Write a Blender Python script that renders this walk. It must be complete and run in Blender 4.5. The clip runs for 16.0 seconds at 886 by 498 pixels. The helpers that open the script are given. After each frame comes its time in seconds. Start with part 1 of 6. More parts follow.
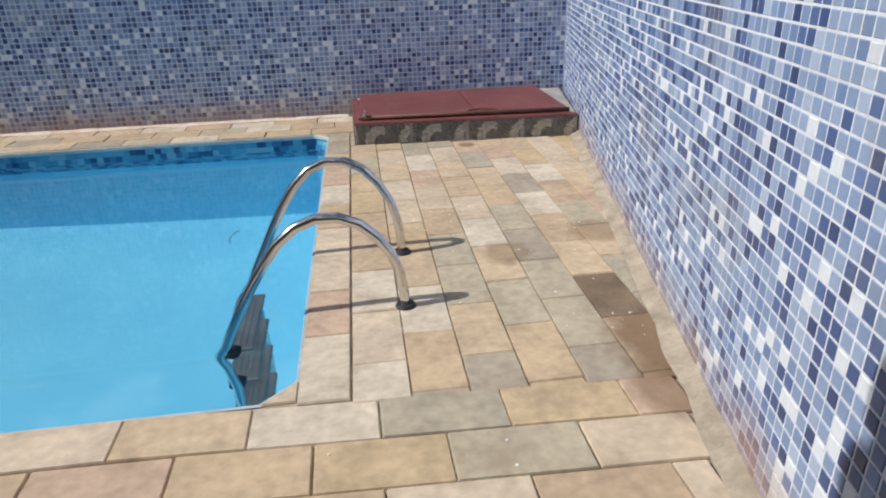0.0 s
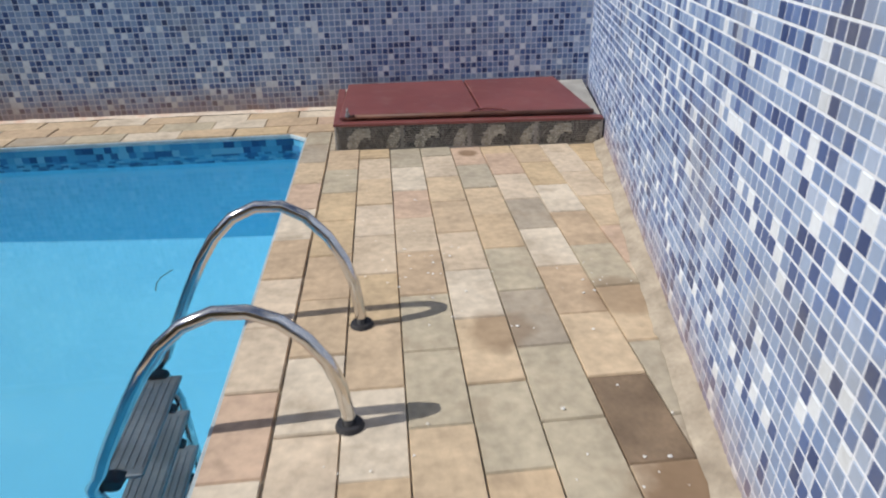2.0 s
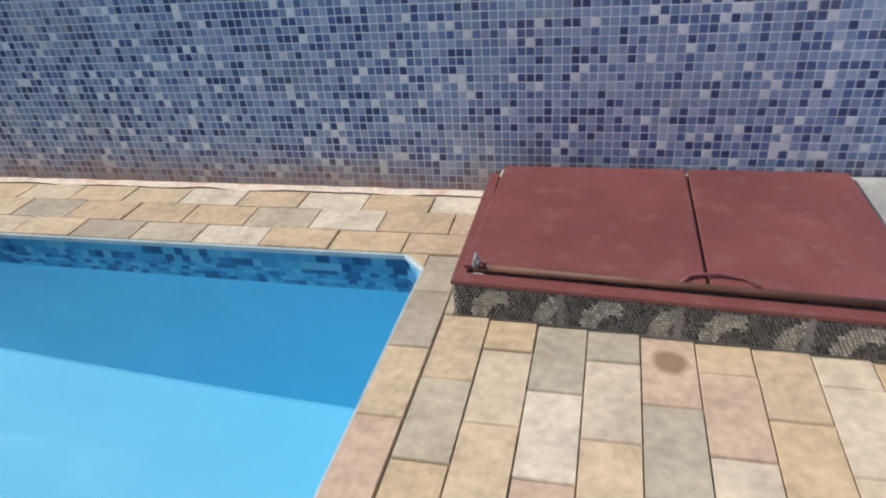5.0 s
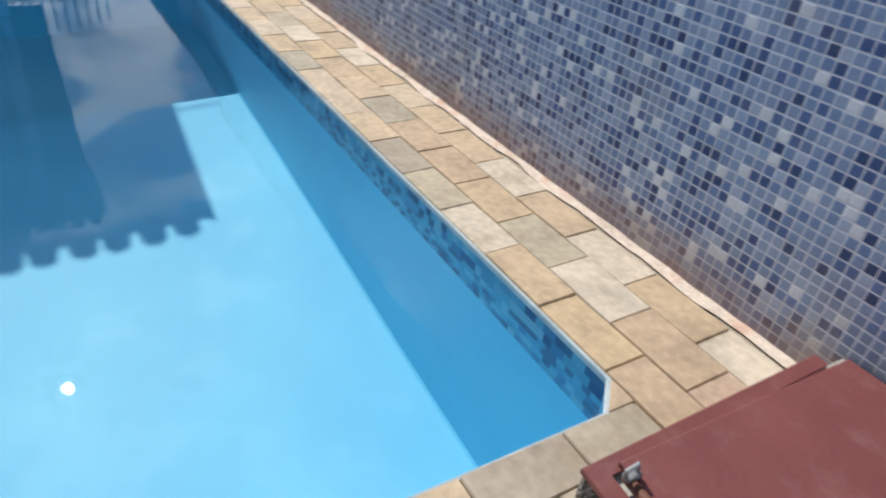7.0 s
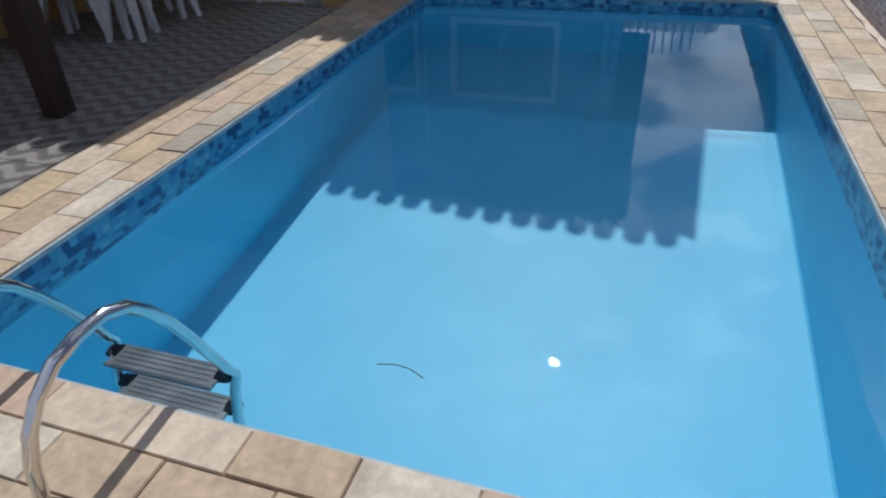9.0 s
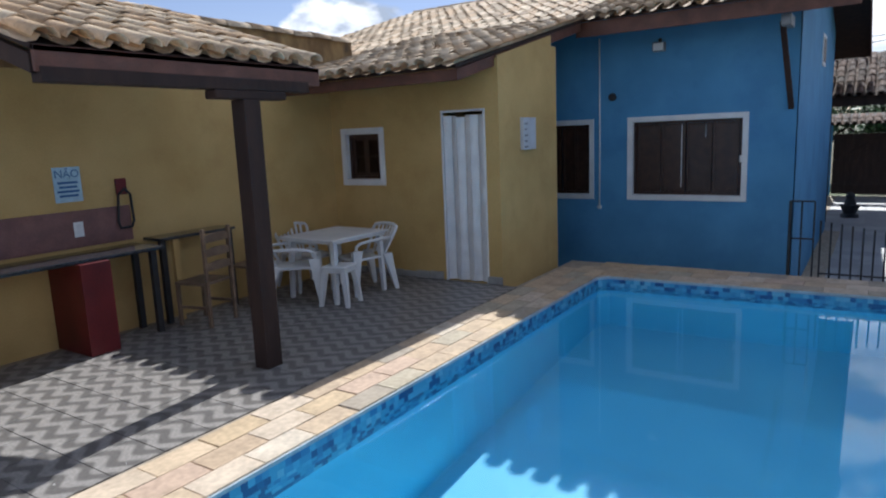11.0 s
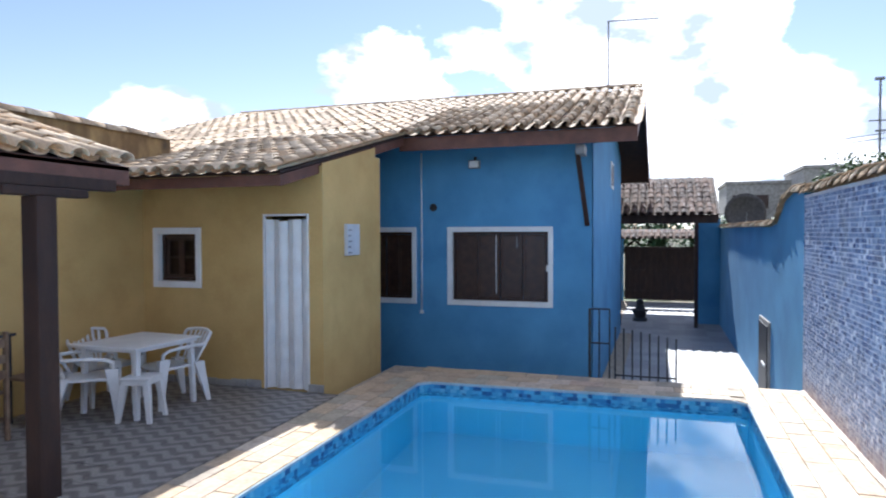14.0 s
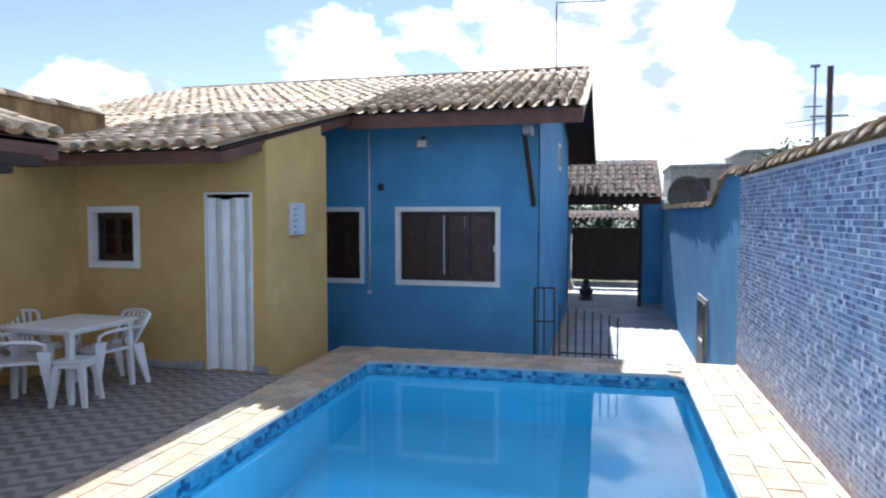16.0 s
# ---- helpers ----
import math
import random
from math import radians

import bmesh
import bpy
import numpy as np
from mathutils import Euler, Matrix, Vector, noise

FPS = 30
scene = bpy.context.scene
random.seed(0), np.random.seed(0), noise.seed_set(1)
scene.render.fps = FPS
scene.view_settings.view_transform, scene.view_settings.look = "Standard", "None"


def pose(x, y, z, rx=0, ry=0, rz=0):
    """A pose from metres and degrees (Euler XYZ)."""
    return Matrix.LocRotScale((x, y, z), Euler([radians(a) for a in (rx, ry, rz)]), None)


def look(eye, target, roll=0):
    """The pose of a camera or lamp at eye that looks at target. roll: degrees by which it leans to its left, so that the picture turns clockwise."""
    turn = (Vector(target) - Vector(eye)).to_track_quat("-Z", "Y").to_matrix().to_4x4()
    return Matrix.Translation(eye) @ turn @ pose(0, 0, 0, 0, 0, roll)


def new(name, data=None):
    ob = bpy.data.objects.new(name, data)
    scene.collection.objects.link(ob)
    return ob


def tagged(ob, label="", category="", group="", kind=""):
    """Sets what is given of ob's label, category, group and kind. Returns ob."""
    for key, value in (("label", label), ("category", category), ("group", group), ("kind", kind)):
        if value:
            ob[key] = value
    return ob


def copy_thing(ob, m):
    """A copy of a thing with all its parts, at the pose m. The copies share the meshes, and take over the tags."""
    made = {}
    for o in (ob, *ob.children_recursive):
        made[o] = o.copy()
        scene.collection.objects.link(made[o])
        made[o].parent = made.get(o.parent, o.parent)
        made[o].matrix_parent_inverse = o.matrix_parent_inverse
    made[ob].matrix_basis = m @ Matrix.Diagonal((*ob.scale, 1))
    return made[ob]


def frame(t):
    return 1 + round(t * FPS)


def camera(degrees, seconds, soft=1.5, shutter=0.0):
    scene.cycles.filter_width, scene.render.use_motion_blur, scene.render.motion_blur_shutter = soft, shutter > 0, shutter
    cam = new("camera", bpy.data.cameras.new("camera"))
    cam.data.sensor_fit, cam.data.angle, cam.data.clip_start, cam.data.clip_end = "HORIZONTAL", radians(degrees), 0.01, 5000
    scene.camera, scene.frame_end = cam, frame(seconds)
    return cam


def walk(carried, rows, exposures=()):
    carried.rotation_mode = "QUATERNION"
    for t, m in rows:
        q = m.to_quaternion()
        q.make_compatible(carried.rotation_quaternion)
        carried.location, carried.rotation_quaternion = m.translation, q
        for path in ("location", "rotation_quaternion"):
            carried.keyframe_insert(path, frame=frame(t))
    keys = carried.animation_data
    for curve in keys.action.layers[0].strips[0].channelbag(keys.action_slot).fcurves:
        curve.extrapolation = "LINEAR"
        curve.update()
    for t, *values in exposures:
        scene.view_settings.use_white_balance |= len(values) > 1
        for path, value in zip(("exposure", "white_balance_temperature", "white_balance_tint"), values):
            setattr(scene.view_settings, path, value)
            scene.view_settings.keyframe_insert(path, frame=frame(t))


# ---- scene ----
cam = camera(68.2, 16.0, soft=2.0, shutter=0.3)
PATH = [
    (0, (-2.207, -6.633, 1.325), (-1.962, -4.82, 0.516), -1.7),
    (0.5, (-2.067, -6.513, 1.309), (-1.787, -4.716, 0.477), 0.9),
    (1, (-1.985, -6.351, 1.279), (-1.749, -4.568, 0.404), -0.3),
    (1.5, (-1.967, -6.046, 1.3), (-1.753, -4.27, 0.405), 0.7),
    (2, (-1.91, -5.747, 1.337), (-1.731, -3.966, 0.446), -1.1),
    (2.5, (-1.798, -5.393, 1.377), (-1.694, -3.594, 0.509), -0.7),
    (3, (-1.746, -5.154, 1.499), (-1.791, -3.4, 0.54), -0.1),
    (3.5, (-1.736, -4.821, 1.601), (-1.86, -3.077, 0.63), -0.6),
    (3.7, (-1.738, -4.688, 1.676), (-1.889, -2.956, 0.688), -1.8),
    (5.8, (-1.498, -3.069, 1.627), (-2.307, -1.557, 0.598), -1.2),
    (6, (-1.464, -2.952, 1.609), (-2.393, -1.503, 0.59), 0.6),
    (6.5, (-1.415, -2.74, 1.602), (-2.579, -1.5, 0.55), 3.1),
    (7, (-1.49, -2.491, 1.601), (-2.862, -1.576, 0.468), 6.0),
    (7.5, (-1.516, -2.399, 1.595), (-3.051, -1.874, 0.425), 4.8),
    (8, (-1.446, -2.202, 1.58), (-3.064, -2.161, 0.404), 3.2),
    (8.5, (-1.312, -2.13, 1.606), (-2.911, -2.402, 0.436), 1.5),
    (9, (-1.251, -2.211, 1.608), (-2.845, -2.732, 0.518), -1.8),
    (9.5, (-1.181, -2.122, 1.664), (-2.76, -2.864, 0.687), -0.2),
    (10, (-1.136, -2.015, 1.736), (-2.745, -2.977, 1.037), -1.5),
    (10.2, (-1.125, -2.006, 1.764), (-2.737, -3.018, 1.151), -2.2),
    (12.3, (-1.13, -2.062, 1.797), (-2.852, -3.077, 1.715), 0.4),
    (12.5, (-1.137, -2.079, 1.816), (-2.879, -3.058, 1.739), 0.3),
    (13, (-1.14, -2.067, 1.83), (-2.936, -2.945, 1.768), 0.2),
    (13.5, (-1.146, -2.046, 1.838), (-2.992, -2.812, 1.783), -0.3),
    (14, (-1.142, -1.957, 1.849), (-3.04, -2.588, 1.799), -0.2),
    (14.5, (-1.145, -1.937, 1.843), (-3.087, -2.414, 1.79), -0.3),
    (15, (-1.143, -1.913, 1.841), (-3.107, -2.281, 1.755), -0.8),
    (15.5, (-1.149, -1.921, 1.836), (-3.116, -2.266, 1.725), -0.2),
    (16, (-1.165, -1.904, 1.83), (-3.101, -2.392, 1.722), -0.0),
]
walk(cam, [(t, look(eye, target, roll)) for t, eye, target, roll in PATH],
     exposures=[(0.0, -0.05, 6450, 10), (3.7, -0.08, 6400, 10), (6.0, 0.2, 6450, 10), (7.0, 0.15, 6450, 10), (8.5, -0.15, 6150, 10), (9.0, -0.22, 6050, 10),
                (10.0, -0.2, 6050, 10), (10.2, -0.1, 6050, 10), (12.3, 1.15, 5800, 10), (14.0, 1.22, 5850, 12), (16.0, 1.15, 5750, 10)])

# ---- world and sun ----
SUN = Vector((-0.7362, -0.0720, 0.6762)).normalized()
world = bpy.data.worlds.new("sky")
scene.world = world
world.use_nodes = True
wn, wl = world.node_tree.nodes, world.node_tree.links
wn.clear()
w_out = wn.new("ShaderNodeOutputWorld")
w_bg = wn.new("ShaderNodeBackground")
w_sky = wn.new("ShaderNodeTexSky")
w_sky.sky_type = "NISHITA"
w_sky.sun_disc = False
w_sky.sun_elevation = math.asin(SUN.z)
w_sky.sun_rotation = math.atan2(SUN.x, SUN.y)
w_sky.air_density, w_sky.dust_density, w_sky.ozone_density = 1.0, 0.1, 1.0
w_bg.inputs["Strength"].default_value = 0.09
w_co = wn.new("ShaderNodeTexCoord")
w_map = wn.new("ShaderNodeMapping")
w_map.inputs["Scale"].default_value = (1.0, 1.0, 1.9)
w_no = wn.new("ShaderNodeTexNoise")
w_no.inputs["Scale"].default_value = 5.0
w_no.inputs["Detail"].default_value = 9.0
w_no.inputs["Roughness"].default_value = 0.52
w_sep = wn.new("ShaderNodeSeparateXYZ")
w_hgt = wn.new("ShaderNodeMapRange")
w_hgt.inputs["From Min"].default_value, w_hgt.inputs["From Max"].default_value = 0.0, 0.45
w_hgt.inputs["To Min"].default_value, w_hgt.inputs["To Max"].default_value = 0.01, 0.04
w_add = wn.new("ShaderNodeMath")
w_ramp = wn.new("ShaderNodeValToRGB")
w_ramp.color_ramp.elements[0].position, w_ramp.color_ramp.elements[1].position = 0.55, 0.615
w_mix = wn.new("ShaderNodeMix")
w_mix.data_type = "RGBA"
w_tint = wn.new("ShaderNodeMix")
w_tint.data_type, w_tint.blend_type = "RGBA", "MULTIPLY"
w_tint.inputs[0].default_value = 1.0
w_tint.inputs[7].default_value = (0.86, 0.76, 0.82, 1)
# light and grey parts inside the clouds
w_no2 = wn.new("ShaderNodeTexNoise")
w_no2.inputs["Scale"].default_value, w_no2.inputs["Detail"].default_value = 9.0, 7.0
w_shade = wn.new("ShaderNodeValToRGB")
w_shade.color_ramp.elements[0].position, w_shade.color_ramp.elements[1].position = 0.38, 0.52
w_cloud = wn.new("ShaderNodeMix")
w_cloud.data_type = "RGBA"
w_cloud.inputs[6].default_value, w_cloud.inputs[7].default_value = (3.8, 4.3, 5.2, 1), (11.5, 11.5, 11.7, 1)
wl.new(w_co.outputs["Generated"], w_map.inputs["Vector"])
wl.new(w_map.outputs["Vector"], w_no.inputs["Vector"])
wl.new(w_co.outputs["Generated"], w_sep.inputs[0])
wl.new(w_sep.outputs["Z"], w_hgt.inputs["Value"])
wl.new(w_no.outputs["Fac"], w_add.inputs[0])
wl.new(w_hgt.outputs["Result"], w_add.inputs[1])
# banks of cumulus: direction, half-width in degrees, strength
density = w_add.outputs[0]
for way, spread, gain in (((-1.03, 0.04, 0.23), 12.5, 0.22), ((-1.09, 0.40, 0.10), 13, 0.16), ((-0.93, -0.43, 0.20), 7, 0.20), ((-0.84, -0.74, 0.17), 7, 0.30), ((-0.80, -0.62, 0.42), 24, -0.30), ((-0.95, 0.36, 0.36), 13, -0.2)):
    w_dot = wn.new("ShaderNodeVectorMath")
    w_dot.operation = "DOT_PRODUCT"
    w_dot.inputs[1].default_value = Vector(way).normalized()
    w_bank = wn.new("ShaderNodeMapRange")
    w_bank.inputs["From Min"].default_value, w_bank.inputs["From Max"].default_value = math.cos(radians(spread)), 1.0
    w_bank.inputs["To Max"].default_value = gain
    w_sum = wn.new("ShaderNodeMath")
    wl.new(w_co.outputs["Generated"], w_dot.inputs[0])
    wl.new(w_dot.outputs["Value"], w_bank.inputs["Value"])
    wl.new(density, w_sum.inputs[0])
    wl.new(w_bank.outputs["Result"], w_sum.inputs[1])
    density = w_sum.outputs[0]
wl.new(density, w_ramp.inputs["Fac"])
wl.new(w_map.outputs["Vector"], w_no2.inputs["Vector"])
wl.new(w_no2.outputs["Fac"], w_shade.inputs["Fac"])
wl.new(w_shade.outputs["Color"], w_cloud.inputs[0])
wl.new(w_cloud.outputs[2], w_mix.inputs[7])
wl.new(w_ramp.outputs["Color"], w_mix.inputs[0])
wl.new(w_sky.outputs["Color"], w_tint.inputs[6])
wl.new(w_tint.outputs[2], w_mix.inputs[6])
wl.new(w_mix.outputs[2], w_bg.inputs["Color"])
wl.new(w_bg.outputs["Background"], w_out.inputs["Surface"])

sun_data = bpy.data.lights.new("sun", "SUN")
sun_data.energy, sun_data.angle, sun_data.color = 4.5, radians(0.53), (1.0, 0.96, 0.89)
sun_data.cycles.is_caustics_light = True
sun = new("sun", sun_data)
sun.matrix_world = look(SUN * 60, (0, 0, 0))

# ---- materials ----
def surf(name, cols, scale=6.0, rough=0.6, bump=0.3, metal=0.0, pick="noise", fine=60.0, mottle=0.25,
         dirt=None, dirt_scale=1.5, dirt_amount=0.5, coat=0.0, spec=0.5, stretch=(1, 1, 1), stains=()):
    """A procedural surface: a base picked from cols by noise, by object or by island; mottling, dirt and relief on top."""
    m = bpy.data.materials.new(name)
    m.use_nodes = True
    n, l = m.node_tree.nodes, m.node_tree.links
    b = n["Principled BSDF"]
    b.inputs["Roughness"].default_value, b.inputs["Metallic"].default_value = rough, metal
    b.inputs["Coat Weight"].default_value = coat
    b.inputs["Coat Roughness"].default_value = 0.08
    b.inputs["Specular IOR Level"].default_value = spec
    geo = n.new("ShaderNodeNewGeometry")
    mp = n.new("ShaderNodeMapping")
    mp.inputs["Scale"].default_value = stretch
    l.new(geo.outputs["Position"], mp.inputs["Vector"])
    big = n.new("ShaderNodeTexNoise")
    big.inputs["Scale"].default_value, big.inputs["Detail"].default_value = scale, 6.0
    l.new(mp.outputs["Vector"], big.inputs["Vector"])
    small = n.new("ShaderNodeTexNoise")
    small.inputs["Scale"].default_value, small.inputs["Detail"].default_value = fine, 5.0
    l.new(mp.outputs["Vector"], small.inputs["Vector"])
    ramp = n.new("ShaderNodeValToRGB")
    while len(ramp.color_ramp.elements) < max(2, len(cols)):
        ramp.color_ramp.elements.new(0.5)
    k = len(cols)
    for i, c in enumerate(cols):
        e = ramp.color_ramp.elements[i]
        e.position = (0.3 + 0.4 * i / max(1, k - 1)) if pick == "noise" else i / k
        e.color = (*c, 1)
    if pick == "noise":
        l.new(big.outputs["Fac"], ramp.inputs["Fac"])
    else:
        ramp.color_ramp.interpolation = "CONSTANT"
        if pick == "object":
            info = n.new("ShaderNodeObjectInfo")
            l.new(info.outputs["Random"], ramp.inputs["Fac"])
        else:
            l.new(geo.outputs["Random Per Island"], ramp.inputs["Fac"])
    tone = n.new("ShaderNodeMapRange")
    tone.inputs["From Min"].default_value, tone.inputs["From Max"].default_value = 0.3, 0.7
    tone.inputs["To Min"].default_value, tone.inputs["To Max"].default_value = 1 - mottle, 1 + mottle * 0.6
    blend = n.new("ShaderNodeMath")
    blend.operation = "MULTIPLY_ADD"
    l.new(small.outputs["Fac"], blend.inputs[0])
    blend.inputs[1].default_value = 0.5
    half = n.new("ShaderNodeMath")
    half.operation = "MULTIPLY"
    half.inputs[1].default_value = 0.5
    l.new(big.outputs["Fac"], half.inputs[0])
    l.new(half.outputs[0], blend.inputs[2])
    l.new(blend.outputs[0], tone.inputs["Value"])
    mul = n.new("ShaderNodeVectorMath")
    mul.operation = "SCALE"
    l.new(ramp.outputs["Color"], mul.inputs[0])
    l.new(tone.outputs["Result"], mul.inputs["Scale"])
    colour = mul.outputs[0]
    if dirt:
        dn = n.new("ShaderNodeTexNoise")
        dn.inputs["Scale"].default_value, dn.inputs["Detail"].default_value = dirt_scale, 8.0
        dn.inputs["Roughness"].default_value = 0.65
        l.new(geo.outputs["Position"], dn.inputs["Vector"])
        dr = n.new("ShaderNodeMapRange")
        dr.inputs["From Min"].default_value, dr.inputs["From Max"].default_value = 0.52, 0.72
        dr.inputs["To Min"].default_value, dr.inputs["To Max"].default_value = 0.0, dirt_amount
        l.new(dn.outputs["Fac"], dr.inputs["Value"])
        mx = n.new("ShaderNodeMix")
        mx.data_type = "RGBA"
        mx.inputs[7].default_value = (*dirt, 1)
        l.new(dr.outputs["Result"], mx.inputs[0])
        l.new(colour, mx.inputs[6])
        colour = mx.outputs[2]
    for sx, sy, sr, amount in stains:
        far = n.new("ShaderNodeVectorMath")
        far.operation = "DISTANCE"
        far.inputs[1].default_value = (sx, sy, 0)
        l.new(geo.outputs["Position"], far.inputs[0])
        wob = n.new("ShaderNodeMath")
        wob.operation = "MULTIPLY_ADD"
        wob.inputs[1].default_value = -sr * 1.6
        l.new(big.outputs["Fac"], wob.inputs[0])
        l.new(far.outputs["Value"], wob.inputs[2])
        edge = n.new("ShaderNodeMapRange")
        edge.inputs["From Min"].default_value, edge.inputs["From Max"].default_value = -0.1 * sr, 0.35 * sr
        edge.inputs["To Min"].default_value, edge.inputs["To Max"].default_value = amount, 0.0
        l.new(wob.outputs[0], edge.inputs["Value"])
        sm = n.new("ShaderNodeMix")
        sm.data_type = "RGBA"
        sm.inputs[7].default_value = (0.17, 0.10, 0.05, 1)
        l.new(edge.outputs["Result"], sm.inputs[0])
        l.new(colour, sm.inputs[6])
        colour = sm.outputs[2]
    l.new(colour, b.inputs["Base Color"])
    if bump:
        bp = n.new("ShaderNodeBump")
        bp.inputs["Strength"].default_value, bp.inputs["Distance"].default_value = bump, 0.01
        l.new(blend.outputs[0], bp.inputs["Height"])
        l.new(bp.outputs["Normal"], b.inputs["Normal"])
    return m


STONE = surf("sandstone", [(0.505, 0.385, 0.262), (0.560, 0.432, 0.292), (0.405, 0.352, 0.268), (0.585, 0.480, 0.365), (0.530, 0.400, 0.262), (0.380, 0.322, 0.250),
                           (0.520, 0.378, 0.278), (0.610, 0.525, 0.415), (0.490, 0.365, 0.245), (0.450, 0.388, 0.285), (0.560, 0.450, 0.330), (0.530, 0.400, 0.250)], scale=5.0, rough=0.75, bump=0.35, pick="object", mottle=0.34, fine=24.0,
             dirt=(0.29, 0.22, 0.15), dirt_scale=4.5, dirt_amount=0.6,
             stains=((-1.10, -4.66, 0.24, 0.85), (-1.18, -4.95, 0.18, 0.6), (-1.50, -3.76, 0.13, 0.5), (-1.33, -1.70, 0.06, 0.75), (-0.98, -3.58, 0.15, 0.5)))
STONE_DARK = surf("dark_sandstone", [(0.16, 0.11, 0.07), (0.24, 0.17, 0.11)], scale=7.0, rough=0.7, bump=0.4)
MORTAR = surf("mortar", [(0.30, 0.25, 0.19), (0.42, 0.36, 0.28)], scale=9.0, rough=0.9, bump=0.6)
PALE_MORTAR = surf("pale_mortar", [(0.62, 0.50, 0.40), (0.74, 0.64, 0.54), (0.58, 0.38, 0.28)], scale=7.0, rough=0.9, bump=0.8)
GROUT = surf("grout", [(0.74, 0.77, 0.82), (0.66, 0.69, 0.75)], scale=5.0, rough=0.9, bump=0.2, dirt=(0.26, 0.24, 0.20), dirt_scale=2.5, dirt_amount=0.5)
# the two walls carry the same sheets; most tiles are grey-blue, some navy, few white
BLUES = [(0.052, 0.088, 0.220), (0.205, 0.285, 0.455), (0.130, 0.200, 0.385), (0.285, 0.370, 0.530), (0.036, 0.062, 0.165), (0.185, 0.265, 0.440), (0.240, 0.325, 0.490),
         (0.66, 0.71, 0.77), (0.085, 0.140, 0.310), (0.215, 0.300, 0.470), (0.360, 0.440, 0.590), (0.155, 0.235, 0.415), (0.260, 0.345, 0.505), (0.062, 0.105, 0.250), (0.230, 0.310, 0.480)]
MOSAIC = surf("glazed_mosaic", BLUES, scale=3.0, rough=0.42, spec=0.4, bump=0.05, pick="island", mottle=0.12, dirt=(0.22, 0.21, 0.19), dirt_scale=2.2, dirt_amount=0.45)
MOSAIC_PIECE = surf("glazed_mosaic_piece", BLUES, scale=3.0, rough=0.42, spec=0.4, bump=0.05, pick="object", mottle=0.12, dirt=(0.24, 0.22, 0.21), dirt_scale=2.2, dirt_amount=0.5)
POOL = surf("pool_vinyl", [(0.21, 0.69, 0.94), (0.24, 0.73, 0.95)], scale=1.3, rough=0.5, bump=0.05, mottle=0.06)
POOL_BAND = surf("pool_band_print", [(0.09, 0.36, 0.56), (0.02, 0.09, 0.24), (0.12, 0.42, 0.62), (0.08, 0.32, 0.54), (0.03, 0.13, 0.30), (0.10, 0.38, 0.58), (0.20, 0.50, 0.66), (0.05, 0.22, 0.44)], rough=0.3, bump=0.05, pick="island", mottle=0.1)
WHITE_LIP = surf("white_vinyl", [(0.409, 0.490, 0.533), (0.484, 0.560, 0.592)], rough=0.4, bump=0.1)
YELLOW = surf("yellow_paint", [(0.526, 0.348, 0.122), (0.602, 0.414, 0.160)], scale=1.6, rough=0.8, bump=0.25, mottle=0.10, dirt=(0.40, 0.24, 0.07), dirt_scale=1.8, dirt_amount=0.4)
BLUE = surf("blue_paint", [(0.080, 0.27, 0.48), (0.098, 0.31, 0.53)], scale=1.5, rough=0.75, bump=0.22, mottle=0.10, dirt=(0.05, 0.17, 0.38), dirt_scale=1.6, dirt_amount=0.4)
WHITE = surf("white_paint", [(0.74, 0.74, 0.72), (0.82, 0.82, 0.80)], scale=4.0, rough=0.5, bump=0.1, mottle=0.08)
PLASTIC = surf("white_plastic", [(0.70, 0.70, 0.68), (0.78, 0.78, 0.76)], scale=5.0, rough=0.38, bump=0.05, mottle=0.08)
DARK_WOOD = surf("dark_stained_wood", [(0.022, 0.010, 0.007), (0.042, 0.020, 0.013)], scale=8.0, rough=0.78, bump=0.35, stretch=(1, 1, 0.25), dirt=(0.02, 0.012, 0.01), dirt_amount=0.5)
FASCIA = surf("brown_fascia_wood", [(0.10, 0.040, 0.026), (0.15, 0.062, 0.040)], scale=6.0, rough=0.6, bump=0.3)
SHUTTER = surf("window_wood", [(0.030, 0.014, 0.010), (0.055, 0.026, 0.017)], scale=9.0, rough=0.4, bump=0.2)
CHAIR_WOOD = surf("worn_wood", [(0.16, 0.10, 0.06), (0.24, 0.16, 0.10)], scale=9.0, rough=0.6, bump=0.3)
RED_STEEL = surf("red_oxide_paint", [(0.17, 0.050, 0.048), (0.20, 0.062, 0.058)], scale=3.0, rough=0.5, bump=0.15, mottle=0.15, dirt=(0.30, 0.20, 0.18), dirt_scale=9.0, dirt_amount=0.25)
RED_PAINT = surf("red_paint", [(0.112, 0.006, 0.008), (0.151, 0.011, 0.011)], scale=3.0, rough=0.5, bump=0.2)
STEEL = surf("polished_steel", [(0.62, 0.62, 0.62), (0.70, 0.69, 0.67)], rough=0.14, bump=0.03, metal=1.0, mottle=0.06)
IRON = surf("black_iron", [(0.012, 0.012, 0.014), (0.03, 0.028, 0.028)], rough=0.5, bump=0.2)
BLACK = surf("black_rubber", [(0.015, 0.016, 0.02), (0.03, 0.03, 0.035)], rough=0.6, bump=0.1)
ROOF = surf("weathered_clay_tile", [(0.509, 0.374, 0.240), (0.615, 0.480, 0.328), (0.382, 0.278, 0.176), (0.678, 0.547, 0.384), (0.551, 0.384, 0.232), (0.445, 0.346, 0.232)],
            scale=7.0, rough=0.85, bump=0.5, pick="island", mottle=0.35, dirt=(0.07, 0.065, 0.05), dirt_scale=5.0, dirt_amount=0.65)
